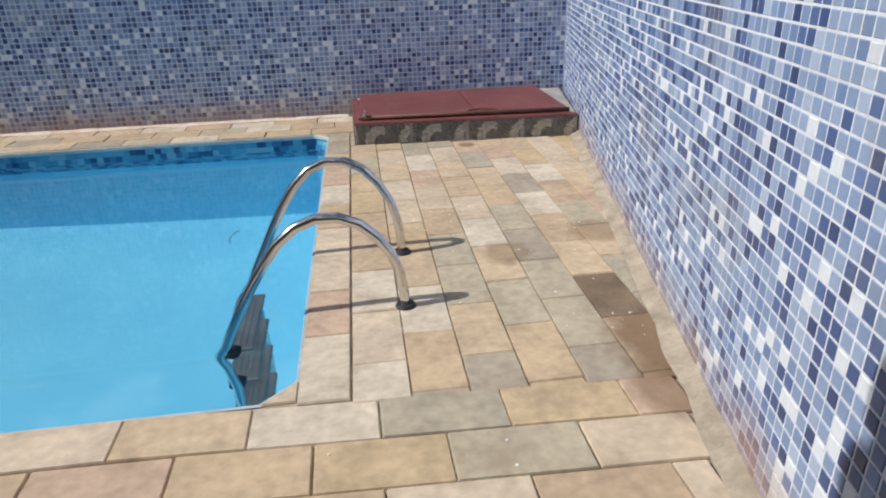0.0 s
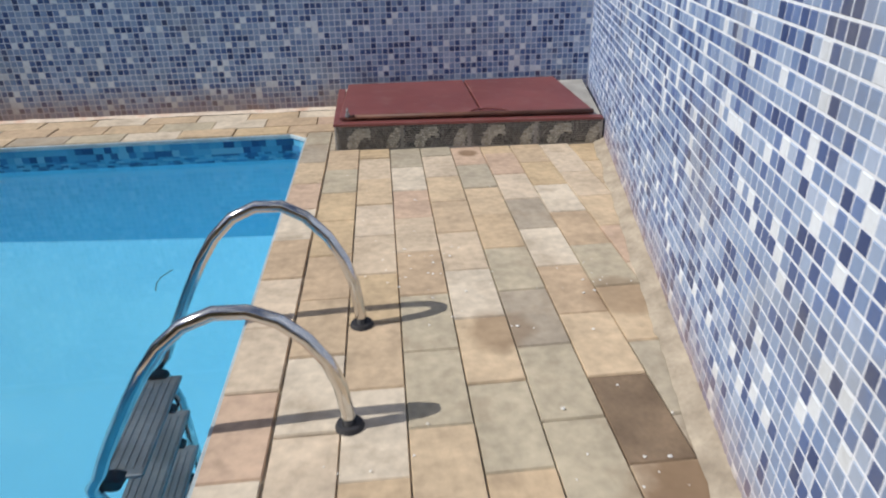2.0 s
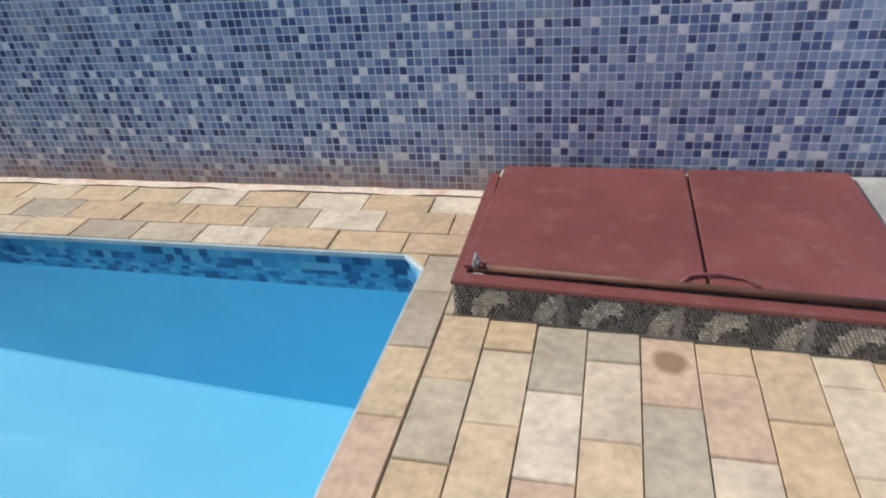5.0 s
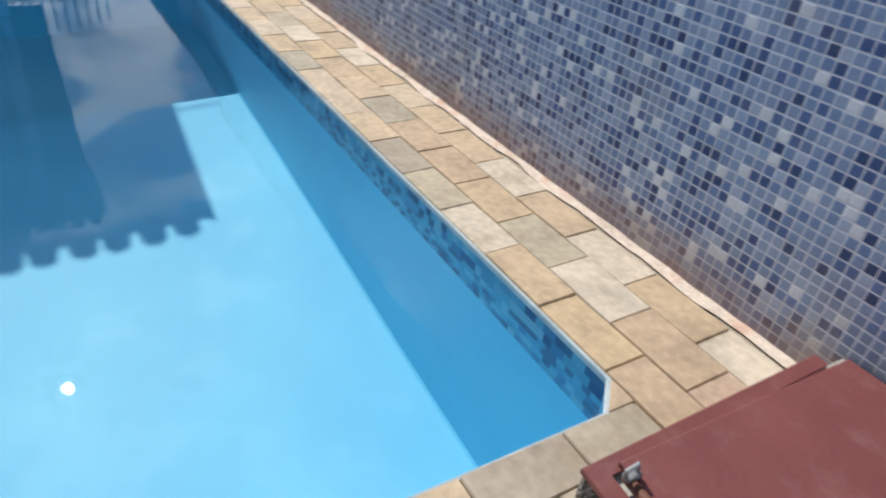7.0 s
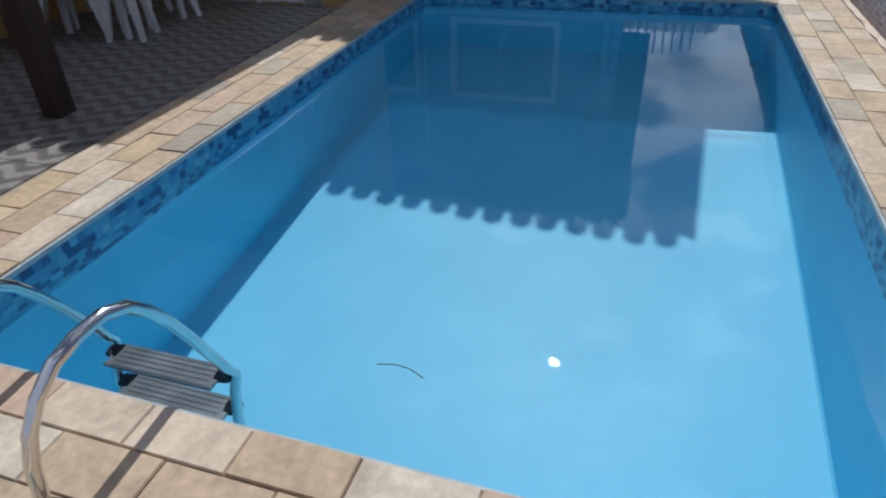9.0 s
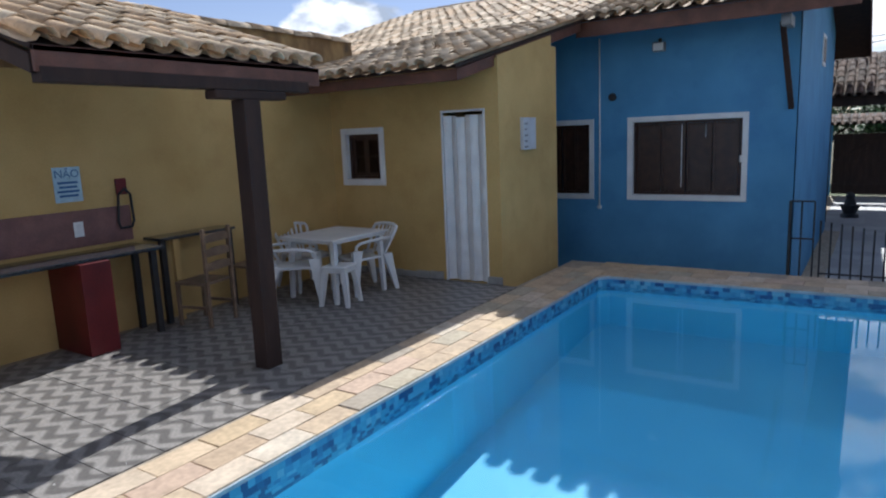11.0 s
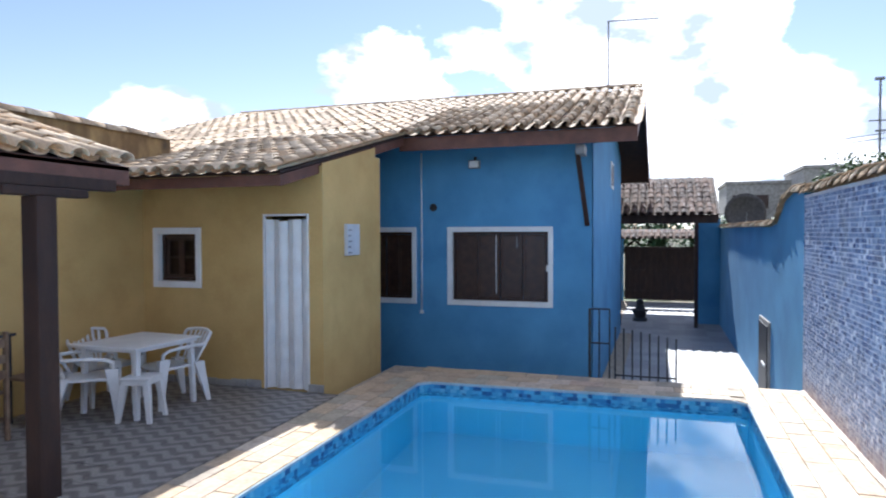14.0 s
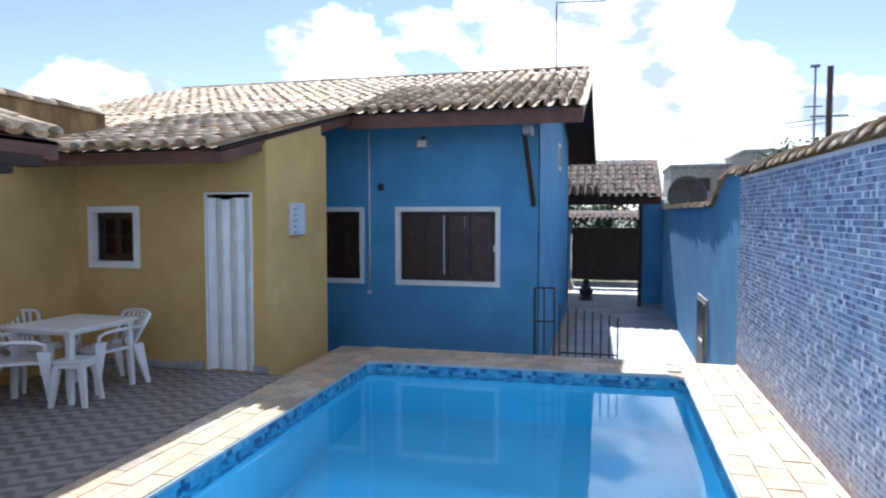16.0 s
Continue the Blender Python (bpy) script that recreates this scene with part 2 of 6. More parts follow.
ROOF_PIECE = surf("weathered_clay_tile_piece", [(0.509, 0.374, 0.240), (0.615, 0.480, 0.328), (0.382, 0.278, 0.176), (0.678, 0.547, 0.384), (0.551, 0.384, 0.232), (0.445, 0.346, 0.232)],
                  scale=7.0, rough=0.85, bump=0.5, pick="object", mottle=0.35, dirt=(0.07, 0.065, 0.05), dirt_scale=5.0, dirt_amount=0.65)
CONCRETE = surf("concrete", [(0.30, 0.29, 0.27), (0.40, 0.39, 0.36)], scale=4.0, rough=0.9, bump=0.4, dirt=(0.16, 0.15, 0.13), dirt_amount=0.6)
PAVING = surf("grey_paving", [(0.27, 0.28, 0.30), (0.33, 0.34, 0.36)], scale=3.0, rough=0.6, bump=0.2, pick="object", dirt=(0.22, 0.22, 0.22), dirt_amount=0.5)
EARTH = surf("grass_and_earth", [(0.05, 0.08, 0.03), (0.12, 0.10, 0.06), (0.07, 0.11, 0.04)], scale=0.6, rough=0.95, bump=0.8)
GRANITE = surf("dark_granite", [(0.012, 0.012, 0.014), (0.05, 0.05, 0.055)], scale=60.0, rough=0.12, bump=0.02)
DARK_PEBBLE = surf("dark_pebble", [(0.07, 0.065, 0.06), (0.13, 0.12, 0.11), (0.04, 0.04, 0.04)], scale=30.0, rough=0.6, bump=0.4, pick="island")
PALE_PEBBLE = surf("pale_pebble", [(0.42, 0.40, 0.34), (0.52, 0.49, 0.42), (0.34, 0.31, 0.25)], scale=30.0, rough=0.6, bump=0.4, pick="island")
PLUM = surf("brown_tile", [(0.20, 0.095, 0.08), (0.25, 0.12, 0.10)], scale=5.0, rough=0.35, bump=0.1)
LEAF = surf("leaf", [(0.035, 0.08, 0.02), (0.06, 0.12, 0.035), (0.09, 0.15, 0.05)], scale=4.0, rough=0.6, bump=0.1, pick="island")
GREY = surf("grey_metal", [(0.22, 0.23, 0.24), (0.30, 0.31, 0.32)], rough=0.6, bump=0.1, metal=0.4)
TREAD = surf("ribbed_tread_plate", [(0.22, 0.22, 0.23), (0.30, 0.29, 0.29)], rough=0.38, bump=0.15, metal=0.55, fine=90.0, dirt=(0.20, 0.18, 0.17), dirt_scale=14.0, dirt_amount=0.5)
DISH_MESH = surf("dark_metal_mesh", [(0.05, 0.045, 0.042), (0.09, 0.08, 0.075)], rough=0.6, bump=0.2, scale=12.0)
STAINED = surf("weathered_stained_render", [(0.30, 0.19, 0.07), (0.20, 0.12, 0.05), (0.38, 0.25, 0.10)], scale=3.5, rough=0.85, bump=0.4, stretch=(1, 1, 0.35),
               dirt=(0.06, 0.05, 0.035), dirt_scale=3.0, dirt_amount=0.7)
OLD_ROOF = surf("lichened_clay_tile", [(0.080, 0.045, 0.030), (0.125, 0.070, 0.046), (0.060, 0.036, 0.026), (0.160, 0.095, 0.064)], scale=6.0, rough=0.9, bump=0.5, pick="island",
                mottle=0.4, dirt=(0.62, 0.60, 0.56), dirt_scale=8.0, dirt_amount=0.5)
BOX_GREY = surf("pale_grey_enamel", [(0.50, 0.53, 0.56), (0.58, 0.61, 0.64)], scale=4.0, rough=0.45, bump=0.05, mottle=0.08)
SIGN_BLUE = surf("pale_blue_print", [(0.42, 0.62, 0.72), (0.50, 0.68, 0.76)], rough=0.6, bump=0.0)
SIGN_INK = surf("blue_ink", [(0.03, 0.12, 0.30), (0.04, 0.15, 0.34)], rough=0.6, bump=0.0)


def glass_mat():
    m = bpy.data.materials.new("dark_window_glass")
    m.use_nodes = True
    b = m.node_tree.nodes["Principled BSDF"]
    b.inputs["Base Color"].default_value = (0.62, 0.62, 0.62, 1)
    b.inputs["Roughness"].default_value = 0.02
    b.inputs["Transmission Weight"].default_value = 1.0
    b.inputs["IOR"].default_value = 1.22
    return m


def water_mat():
    m = bpy.data.materials.new("pool_water")
    m.use_nodes = True
    n, l = m.node_tree.nodes, m.node_tree.links
    n.clear()
    out = n.new("ShaderNodeOutputMaterial")
    g = n.new("ShaderNodeBsdfGlass")
    g.inputs["Color"].default_value = (0.93, 0.985, 1.0, 1)
    g.inputs["Roughness"].default_value, g.inputs["IOR"].default_value = 0.0, 1.33
    geo = n.new("ShaderNodeNewGeometry")
    t1 = n.new("ShaderNodeTexNoise")
    t1.inputs["Scale"].default_value, t1.inputs["Detail"].default_value = 2.2, 2.0
    bp = n.new("ShaderNodeBump")
    bp.inputs["Strength"].default_value, bp.inputs["Distance"].default_value = 0.012, 0.05
    l.new(geo.outputs["Position"], t1.inputs["Vector"])
    l.new(t1.outputs["Fac"], bp.inputs["Height"])
    l.new(g.outputs[0], out.inputs["Surface"])
    return m


def wave_tile_mat():
    """Ceramic floor print: wavy pale and grey bands, in staggered rows."""
    m = bpy.data.materials.new("wave_print_tile")
    m.use_nodes = True
    n, l = m.node_tree.nodes, m.node_tree.links
    b = n["Principled BSDF"]
    b.inputs["Roughness"].default_value = 0.42
    geo = n.new("ShaderNodeNewGeometry")
    sep = n.new("ShaderNodeSeparateXYZ")
    l.new(geo.outputs["Position"], sep.inputs[0])

    def mathn(op, a, c, d=None):
        q = n.new("ShaderNodeMath")
        q.operation = op
        for i, v in enumerate((a, c, d)):
            if v is None:
                continue
            if isinstance(v, (int, float)):
                q.inputs[i].default_value = v
            else:
                l.new(v, q.inputs[i])
        return q.outputs[0]

    u = mathn("MULTIPLY", sep.outputs["Y"], 2 * math.pi / 0.24)
    v = mathn("MULTIPLY", sep.outputs["X"], 2 * math.pi / 0.165)
    s1 = mathn("MULTIPLY", mathn("SINE", u, 0.0), 1.6)
    s2 = mathn("SINE", mathn("ADD", v, s1), 0.0)
    f = n.new("ShaderNodeMapRange")
    f.inputs["From Min"].default_value, f.inputs["From Max"].default_value = -0.5, 0.5
    l.new(s2, f.inputs["Value"])
    no = n.new("ShaderNodeTexNoise")
    no.inputs["Scale"].default_value, no.inputs["Detail"].default_value = 55.0, 4.0
    l.new(geo.outputs["Position"], no.inputs["Vector"])
    mx = n.new("ShaderNodeMix")
    mx.data_type = "RGBA"
    mx.inputs[6].default_value, mx.inputs[7].default_value = (0.135, 0.127, 0.12, 1), (0.285, 0.268, 0.25, 1)
    l.new(f.outputs["Result"], mx.inputs[0])
    sc = n.new("ShaderNodeVectorMath")
    sc.operation = "SCALE"
    tone = n.new("ShaderNodeMapRange")
    tone.inputs["From Min"].default_value, tone.inputs["From Max"].default_value = 0.3, 0.7
    tone.inputs["To Min"].default_value, tone.inputs["To Max"].default_value = 0.75, 1.2
    l.new(no.outputs["Fac"], tone.inputs["Value"])
    l.new(mx.outputs[2], sc.inputs[0])
    l.new(tone.outputs["Result"], sc.inputs["Scale"])
    l.new(sc.outputs[0], b.inputs["Base Color"])
    bp = n.new("ShaderNodeBump")
    bp.inputs["Strength"].default_value, bp.inputs["Distance"].default_value = 0.2, 0.004
    l.new(no.outputs["Fac"], bp.inputs["Height"])
    l.new(bp.outputs["Normal"], b.inputs["Normal"])
    return m




def splash_stain(m, height):
    """Rusty soil splashed up a wall, in ragged tongues up to the given height."""
    n, l = m.node_tree.nodes, m.node_tree.links
    b = n["Principled BSDF"]
    base = b.inputs["Base Color"].links[0].from_socket
    geo = n.new("ShaderNodeNewGeometry")
    sep = n.new("ShaderNodeSeparateXYZ")
    l.new(geo.outputs["Position"], sep.inputs[0])
    no = n.new("ShaderNodeTexNoise")
    no.inputs["Scale"].default_value, no.inputs["Detail"].default_value, no.inputs["Roughness"].default_value = 3.0, 9.0, 0.7
    l.new(geo.outputs["Position"], no.inputs["Vector"])
    up = n.new("ShaderNodeMath")
    up.operation = "MULTIPLY_ADD"
    up.inputs[1].default_value = -2.0 * height
    l.new(no.outputs["Fac"], up.inputs[0])
    l.new(sep.outputs["Z"], up.inputs[2])
    f = n.new("ShaderNodeMapRange")
    f.inputs["From Min"].default_value, f.inputs["From Max"].default_value = -1.1 * height, 0.15 * height
    f.inputs["To Min"].default_value, f.inputs["To Max"].default_value = 0.75, 0.0
    l.new(up.outputs[0], f.inputs["Value"])
    mx = n.new("ShaderNodeMix")
    mx.data_type = "RGBA"
    mx.inputs[7].default_value = (0.34, 0.225, 0.165, 1)
    l.new(f.outputs["Result"], mx.inputs[0])
    l.new(base, mx.inputs[6])
    l.new(mx.outputs[2], b.inputs["Base Color"])


for stained in (MOSAIC, MOSAIC_PIECE, GROUT):
    splash_stain(stained, 0.20)
GLASS, WATER, WAVE_TILE = glass_mat(), water_mat(), wave_tile_mat()

# ---- building tools ----
def part(name, bm, material, parent=None, label="", smooth=False):
    me = bpy.data.meshes.new(name)
    bm.normal_update()
    bm.to_mesh(me)
    bm.free()
    me.materials.append(material)
    if smooth:
        for p in me.polygons:
            p.use_smooth = True
    ob = new(name, me)
    if parent:
        ob.parent = parent
    if label:
        ob["label"] = label
    return ob


def empty(name, x, y, z, label, category, group="", kind="", rz=0.0):
    e = new(name)
    e.matrix_basis = pose(x, y, z, 0, 0, rz)
    e.empty_display_size = 0.1
    return tagged(e, label, category, group, kind)


def box(bm, x0, x1, y0, y1, z0, z1, bev=0.0, m=None):
    """A box, chamfered by bev."""
    r = bmesh.ops.create_cube(bm, size=1.0)
    vs = r["verts"]
    for v in vs:
        v.co = Vector(((x0 + x1) / 2 + v.co.x * (x1 - x0), (y0 + y1) / 2 + v.co.y * (y1 - y0), (z0 + z1) / 2 + v.co.z * (z1 - z0)))
    if bev > 0:
        es = list({e for v in vs for e in v.link_edges})
        r = bmesh.ops.bevel(bm, geom=es, offset=bev, segments=2, affect="EDGES", profile=0.5)
        vs = list({v for f in r["faces"] for v in f.verts} | {v for v in vs if v.is_valid})
    if m is not None:
        for v in vs:
            v.co = m @ v.co
    return bm


def prism(bm, pts, z0, z1, inset=0.0):
    """An upright prism on a plan polygon (counter-clockwise); its top edge may be chamfered by inset."""
    c = Vector((sum(p[0] for p in pts) / len(pts), sum(p[1] for p in pts) / len(pts)))
    rings = [(0.0, z0), (0.0, z1 - inset)] + ([(inset, z1)] if inset else [])
    made = []
    for off, z in rings:
        ring = []
        for p in pts:
            d = c - Vector(p)
            q = Vector(p) + d.normalized() * off * 1.4 if off else Vector(p)
            ring.append(bm.verts.new((q.x, q.y, z)))
        made.append(ring)
    k = len(pts)
    for a, b in zip(made, made[1:]):
        for i in range(k):
            bm.faces.new((a[i], a[(i + 1) % k], b[(i + 1) % k], b[i]))
    bm.faces.new(made[-1])
    bm.faces.new(list(reversed(made[0])))
    return bm


def tube(bm, pts, r, seg=10, closed=False):
    """A round bar along a line of points."""
    pts = [Vector(p) for p in pts]
    rings = []
    up = None
    for i, p in enumerate(pts):
        d = (pts[min(i + 1, len(pts) - 1)] - pts[max(i - 1, 0)]).normalized()
        if up is None:
            up = Vector((0, 0, 1)) if abs(d.z) < 0.9 else Vector((1, 0, 0))
        s = d.cross(up).normalized()
        up = s.cross(d).normalized()
        rings.append([bm.verts.new(p + (s * math.cos(2 * math.pi * j / seg) + up * math.sin(2 * math.pi * j / seg)) * r) for j in range(seg)])
    for a, b in zip(rings, rings[1:]):
        for j in range(seg):
            bm.faces.new((a[j], a[(j + 1) % seg], b[(j + 1) % seg], b[j]))
    bm.faces.new(list(reversed(rings[0])))
    bm.faces.new(rings[-1])
    return bm


def wall_with_holes(name, along, fixed, a0, a1, z0, z1, holes, thick, material, label):
    """A wall slab in the plane x=fixed or y=fixed, with rectangular holes (a0, a1, z0, z1) through it. thick: signed, away from its face."""
    cuts_a = sorted({a0, a1, *[h[0] for h in holes], *[h[1] for h in holes]})
    cuts_z = sorted({z0, z1, *[h[2] for h in holes], *[h[3] for h in holes]})
    na, nz = len(cuts_a) - 1, len(cuts_z) - 1

    def solid(i, j):
        if not (0 <= i < na and 0 <= j < nz):
            return False
        ca, cz = (cuts_a[i] + cuts_a[i + 1]) / 2, (cuts_z[j] + cuts_z[j + 1]) / 2
        return not any(h[0] < ca < h[1] and h[2] < cz < h[3] for h in holes)

    bm = bmesh.new()
    cache = {}

    def vert(i, j, back):
        if (i, j, back) not in cache:
            o = fixed + (thick if back else 0)
            p = (o, cuts_a[i], cuts_z[j]) if along == "y" else (cuts_a[i], o, cuts_z[j])
            cache[i, j, back] = bm.verts.new(p)
        return cache[i, j, back]

    for i in range(na):
        for j in range(nz):
            if not solid(i, j):
                continue
            for back in (0, 1):
                bm.faces.new([vert(i, j, back), vert(i + 1, j, back), vert(i + 1, j + 1, back), vert(i, j + 1, back)])
            for di, dj, p, q in ((-1, 0, (i, j), (i, j + 1)), (1, 0, (i + 1, j), (i + 1, j + 1)), (0, -1, (i, j), (i + 1, j)), (0, 1, (i, j + 1), (i + 1, j + 1))):
                if not solid(i + di, j + dj):
                    bm.faces.new([vert(*p, 0), vert(*q, 0), vert(*q, 1), vert(*p, 1)])
    bmesh.ops.recalc_face_normals(bm, faces=bm.faces)
    return tagged(part(name, bm, material), label, "wall", kind="structure")


def mesh_piece(name, me, parent, m=None):
    ob = new(name, me)
    ob.parent = parent
    if m is not None:
        ob.matrix_basis = m
    return ob

# ---- plan ----
YN = -0.37            # face of the long tiled wall
WALL_TOP = 2.27
LOW = -0.77           # ground of the side passage
POOL_N, POOL_S = -1.05, -4.79
POOL_DEPTH = -1.72
WATER_Z = -0.13
HOUSE_X = -11.35      # blue wall
SHED_X = -7.84        # yellow wall
PORCH_S = -8.20       # yellow wall behind the porch


def east_wall_x(y):
    return -0.122 + 0.2185 * (y - YN)


def pool_east_x(y):
    return -2.402 + 0.017 * (y - POOL_N)


def pool_west_x(y):
    return -8.93 + (y - POOL_N) * -0.035


# outline of the water, counter-clockwise, with cut corners
def cut_corners(corners, r, k=5):
    out = []
    n = len(corners)
    for i in range(n):
        p, a, b = (Vector(corners[j % n]) for j in (i, i - 1, i + 1))
        u, v = (a - p).normalized(), (b - p).normalized()
        for s in range(k + 1):
            f = s / k
            out.append(tuple(p + u * r * (1 - f) + v * r * f))
    return out


RIM = [(pool_east_x(POOL_S), POOL_S), (pool_east_x(POOL_N), POOL_N), (pool_west_x(POOL_N), POOL_N), (pool_west_x(POOL_S), POOL_S)]
OUTLINE = cut_corners(RIM, 0.115)


def ring_strip(bm, rings):
    """Join closed rings of points (x, y, z) into a strip."""
    made = [[bm.verts.new(p) for p in ring] for ring in rings]
    k = len(made[0])
    for a, b in zip(made, made[1:]):
        for i in range(k):
            bm.faces.new((a[i], a[(i + 1) % k], b[(i + 1) % k], b[i]))
    return made


def shrunk(pts, d):
    c = Vector((sum(p[0] for p in pts) / len(pts), sum(p[1] for p in pts) / len(pts)))
    out = []
    for x, y in pts:
        v = Vector((x, y)) - c
        out.append((x - d * math.copysign(1, v.x), y - d * math.copysign(1, v.y)))
    return out


# ---- ground ----
bm = bmesh.new()
gx, gy = [-2500, -27.0, -9.66, -0.05, 2500], [-2500, -8.3, -0.2, 2500]
gv = [[bm.verts.new((x, y, LOW - 0.01)) for y in gy] for x in gx]
for i in range(4):
    for j in range(3):
        if not (i == 2 and j == 1):
            bm.faces.new((gv[i][j], gv[i + 1][j], gv[i + 1][j + 1], gv[i][j + 1]))
ground = tagged(part("ground", bm, EARTH), "earth and grass around the plot", "ground", kind="structure")

# ---- terrace body round the pool ----
bm = bmesh.new()
out = [(east_wall_x(POOL_S - 0.7), POOL_S - 0.7), (east_wall_x(YN), YN), (-9.62, YN), (-9.62, POOL_S - 0.7)]
outer = []
for i, p in enumerate(OUTLINE):
    corner = Vector(out[i // 6])
    nearest = Vector(p)
    x = corner.x if i % 6 in (2, 3) else (corner.x if (i // 6, i % 6 < 3) in ((0, False), (1, True), (2, False), (3, True)) else p[0])
    y = corner.y if i % 6 in (2, 3) else (p[1] if (i // 6, i % 6 < 3) in ((0, False), (1, True), (2, False), (3, True)) else corner.y)
    if x == corner.x and i // 6 in (0, 1):
        x = east_wall_x(y)
    outer.append((x, y))
ring_strip(bm, [[(*p, LOW - 0.05) for p in outer], [(*p, -0.014) for p in outer], [(*p, -0.014) for p in shrunk(OUTLINE, -0.006)], [(*p, -0.34) for p in shrunk(OUTLINE, -0.006)]])
terrace = tagged(part("terrace", bm, MORTAR), "mortar bed of the raised pool terrace", "terrace", kind="structure")

# ---- pool ----
pool = empty("swimming_pool", -5.6, -2.9, 0, "rectangular pool lined in light blue vinyl with a mosaic band", "pool", kind="structure")
inv = Matrix.Translation((5.6, 2.9, 0))


def pool_part(name, bm, material, label="", smooth=False):
    bm.transform(inv)
    return part(name, bm, material, pool, label, smooth)


bm = bmesh.new()
rings = ring_strip(bm, [[(*p, -0.33) for p in OUTLINE], [(*p, POOL_DEPTH + 0.012) for p in shrunk(OUTLINE, 0.01)],
                        [(*p, POOL_DEPTH) for p in shrunk(OUTLINE, 0.025)]])
bm.faces.new(list(reversed(rings[-1])))
bmesh.ops.recalc_face_normals(bm, faces=bm.faces)
bmesh.ops.reverse_faces(bm, faces=bm.faces)
shell = pool_part("shell", bm, POOL, "light blue vinyl lining")
bm = bmesh.new()
ring_strip(bm, [[(*p, -0.010) for p in shrunk(OUTLINE, -0.004)], [(*p, -0.008) for p in shrunk(OUTLINE, 0.008)], [(*p, -0.012) for p in shrunk(OUTLINE, 0.011)], [(*p, -0.034) for p in shrunk(OUTLINE, 0.011)], [(*p, -0.042) for p in OUTLINE]])
pool_part("lip", bm, WHITE_LIP, "white vinyl edge strip")
# printed mosaic band: bricks in six courses
bm = bmesh.new()
rnd = random.Random(5)
courses = 6
ch = (0.33 - 0.04) / courses
pts = [Vector(p) for p in OUTLINE]
length = [0.0]
for a, b in zip(pts, pts[1:] + pts[:1]):
    length.append(length[-1] + (b - a).length)


def on_rim(s):
    s %= length[-1]
    for i in range(len(pts)):
        if s <= length[i + 1]:
            a, b = pts[i], pts[(i + 1) % len(pts)]
            return a + (b - a) * ((s - length[i]) / max(1e-6, length[i + 1] - length[i]))
    return pts[0]


for c in range(courses):
    s = rnd.random() * 0.1
    while s < length[-1]:
        w = rnd.choice((0.05, 0.05, 0.05, 0.075))
        a, b = on_rim(s), on_rim(s + w)
        z0 = -0.33 + c * ch
        bm.faces.new([bm.verts.new((*q, z)) for q, z in ((b, z0), (a, z0), (a, z0 + ch), (b, z0 + ch))])
        s += w
pool_part("mosaic_band", bm, POOL_BAND, "dark and light blue mosaic band").cycles.is_caustics_receiver = True
bm = bmesh.new()
bm.faces.new([bm.verts.new((x, y, WATER_Z)) for x, y in shrunk(OUTLINE, -0.004)])
water = tagged(part("water", bm, WATER), "still clear pool water", "water", kind="structure")
water.cycles.is_caustics_caster = True
shell.cycles.is_caustics_receiver = True
for p in water.data.polygons:
    p.use_smooth = True

# ---- tiled walls ----
def tile_field(name, origin, across, length_of, z0, z1, pitch, normal, material, parent, label, seed=1, gap=0.0062, skip=None, relief=0.002):
    """Glazed mosaic tiles on a wall: bevelled squares, joined into one mesh."""
    r = np.random.RandomState(seed)
    nu, nv = int(length_of / pitch), int((z1 - z0) / pitch)
    verts, faces = [], []
    o, u, nrm = Vector(origin), Vector(across), Vector(normal)
    for i in range(nu):
        for j in range(nv):
            if skip and skip(i, j):
                continue
            a, b = i * pitch + gap / 2, (i + 1) * pitch - gap / 2
            c, d = z0 + j * pitch + gap / 2, z0 + (j + 1) * pitch - gap / 2
            e = 0.002
            t0, t1 = r.uniform(-0.0006, 0.0006, 2)
            base = len(verts)
            for (p, q, h) in ((a, c, 0.0), (b, c, 0.0), (b, d, 0.0), (a, d, 0.0), (a + e, c + e, relief + t0 * 0.4), (b - e, c + e, relief + t1 * 0.4), (b - e, d - e, relief - t0 * 0.4), (a + e, d - e, relief - t1 * 0.4)):
                verts.append(tuple(o + u * p + nrm * h + Vector((0, 0, q))))
            for f in ((4, 5, 6, 7), (0, 1, 5, 4), (1, 2, 6, 5), (2, 3, 7, 6), (3, 0, 4, 7)):
                faces.append(tuple(base + k for k in f))
    me = bpy.data.meshes.new(name)
    me.from_pydata(verts, [], faces)
    me.materials.append(material)
    ob = new(name, me)
    ob.parent = parent
    return tagged(ob, label, kind="stuff")


bm = bmesh.new()
prism(bm, [(-9.70, YN), (east_wall_x(YN), YN), (0.05, YN + 0.16), (-9.70, YN + 0.16)], LOW - 0.05, WALL_TOP)
wall_north = tagged(part("wall_north", bm, GROUT), "long boundary wall faced with blue glass mosaic, stained near its foot", "wall", kind="structure")
TP = 0.0445
YE = -9.6
along = Vector((east_wall_x(YE) - east_wall_x(YN), YE - YN, 0))
e_len = along.length
along.normalize()
e_nrm = Vector((along.y, -along.x, 0))
bm = bmesh.new()
prism(bm, [(east_wall_x(YN), YN), (east_wall_x(YE), YE), (east_wall_x(YE) + 0.17, YE), (0.05, YN + 0.16), (0.03, YN)], LOW - 0.05, WALL_TOP)
wall_east = tagged(part("wall_east", bm, GROUT), "boundary wall faced with blue and white glass mosaic, in full sun", "wall", kind="structure")

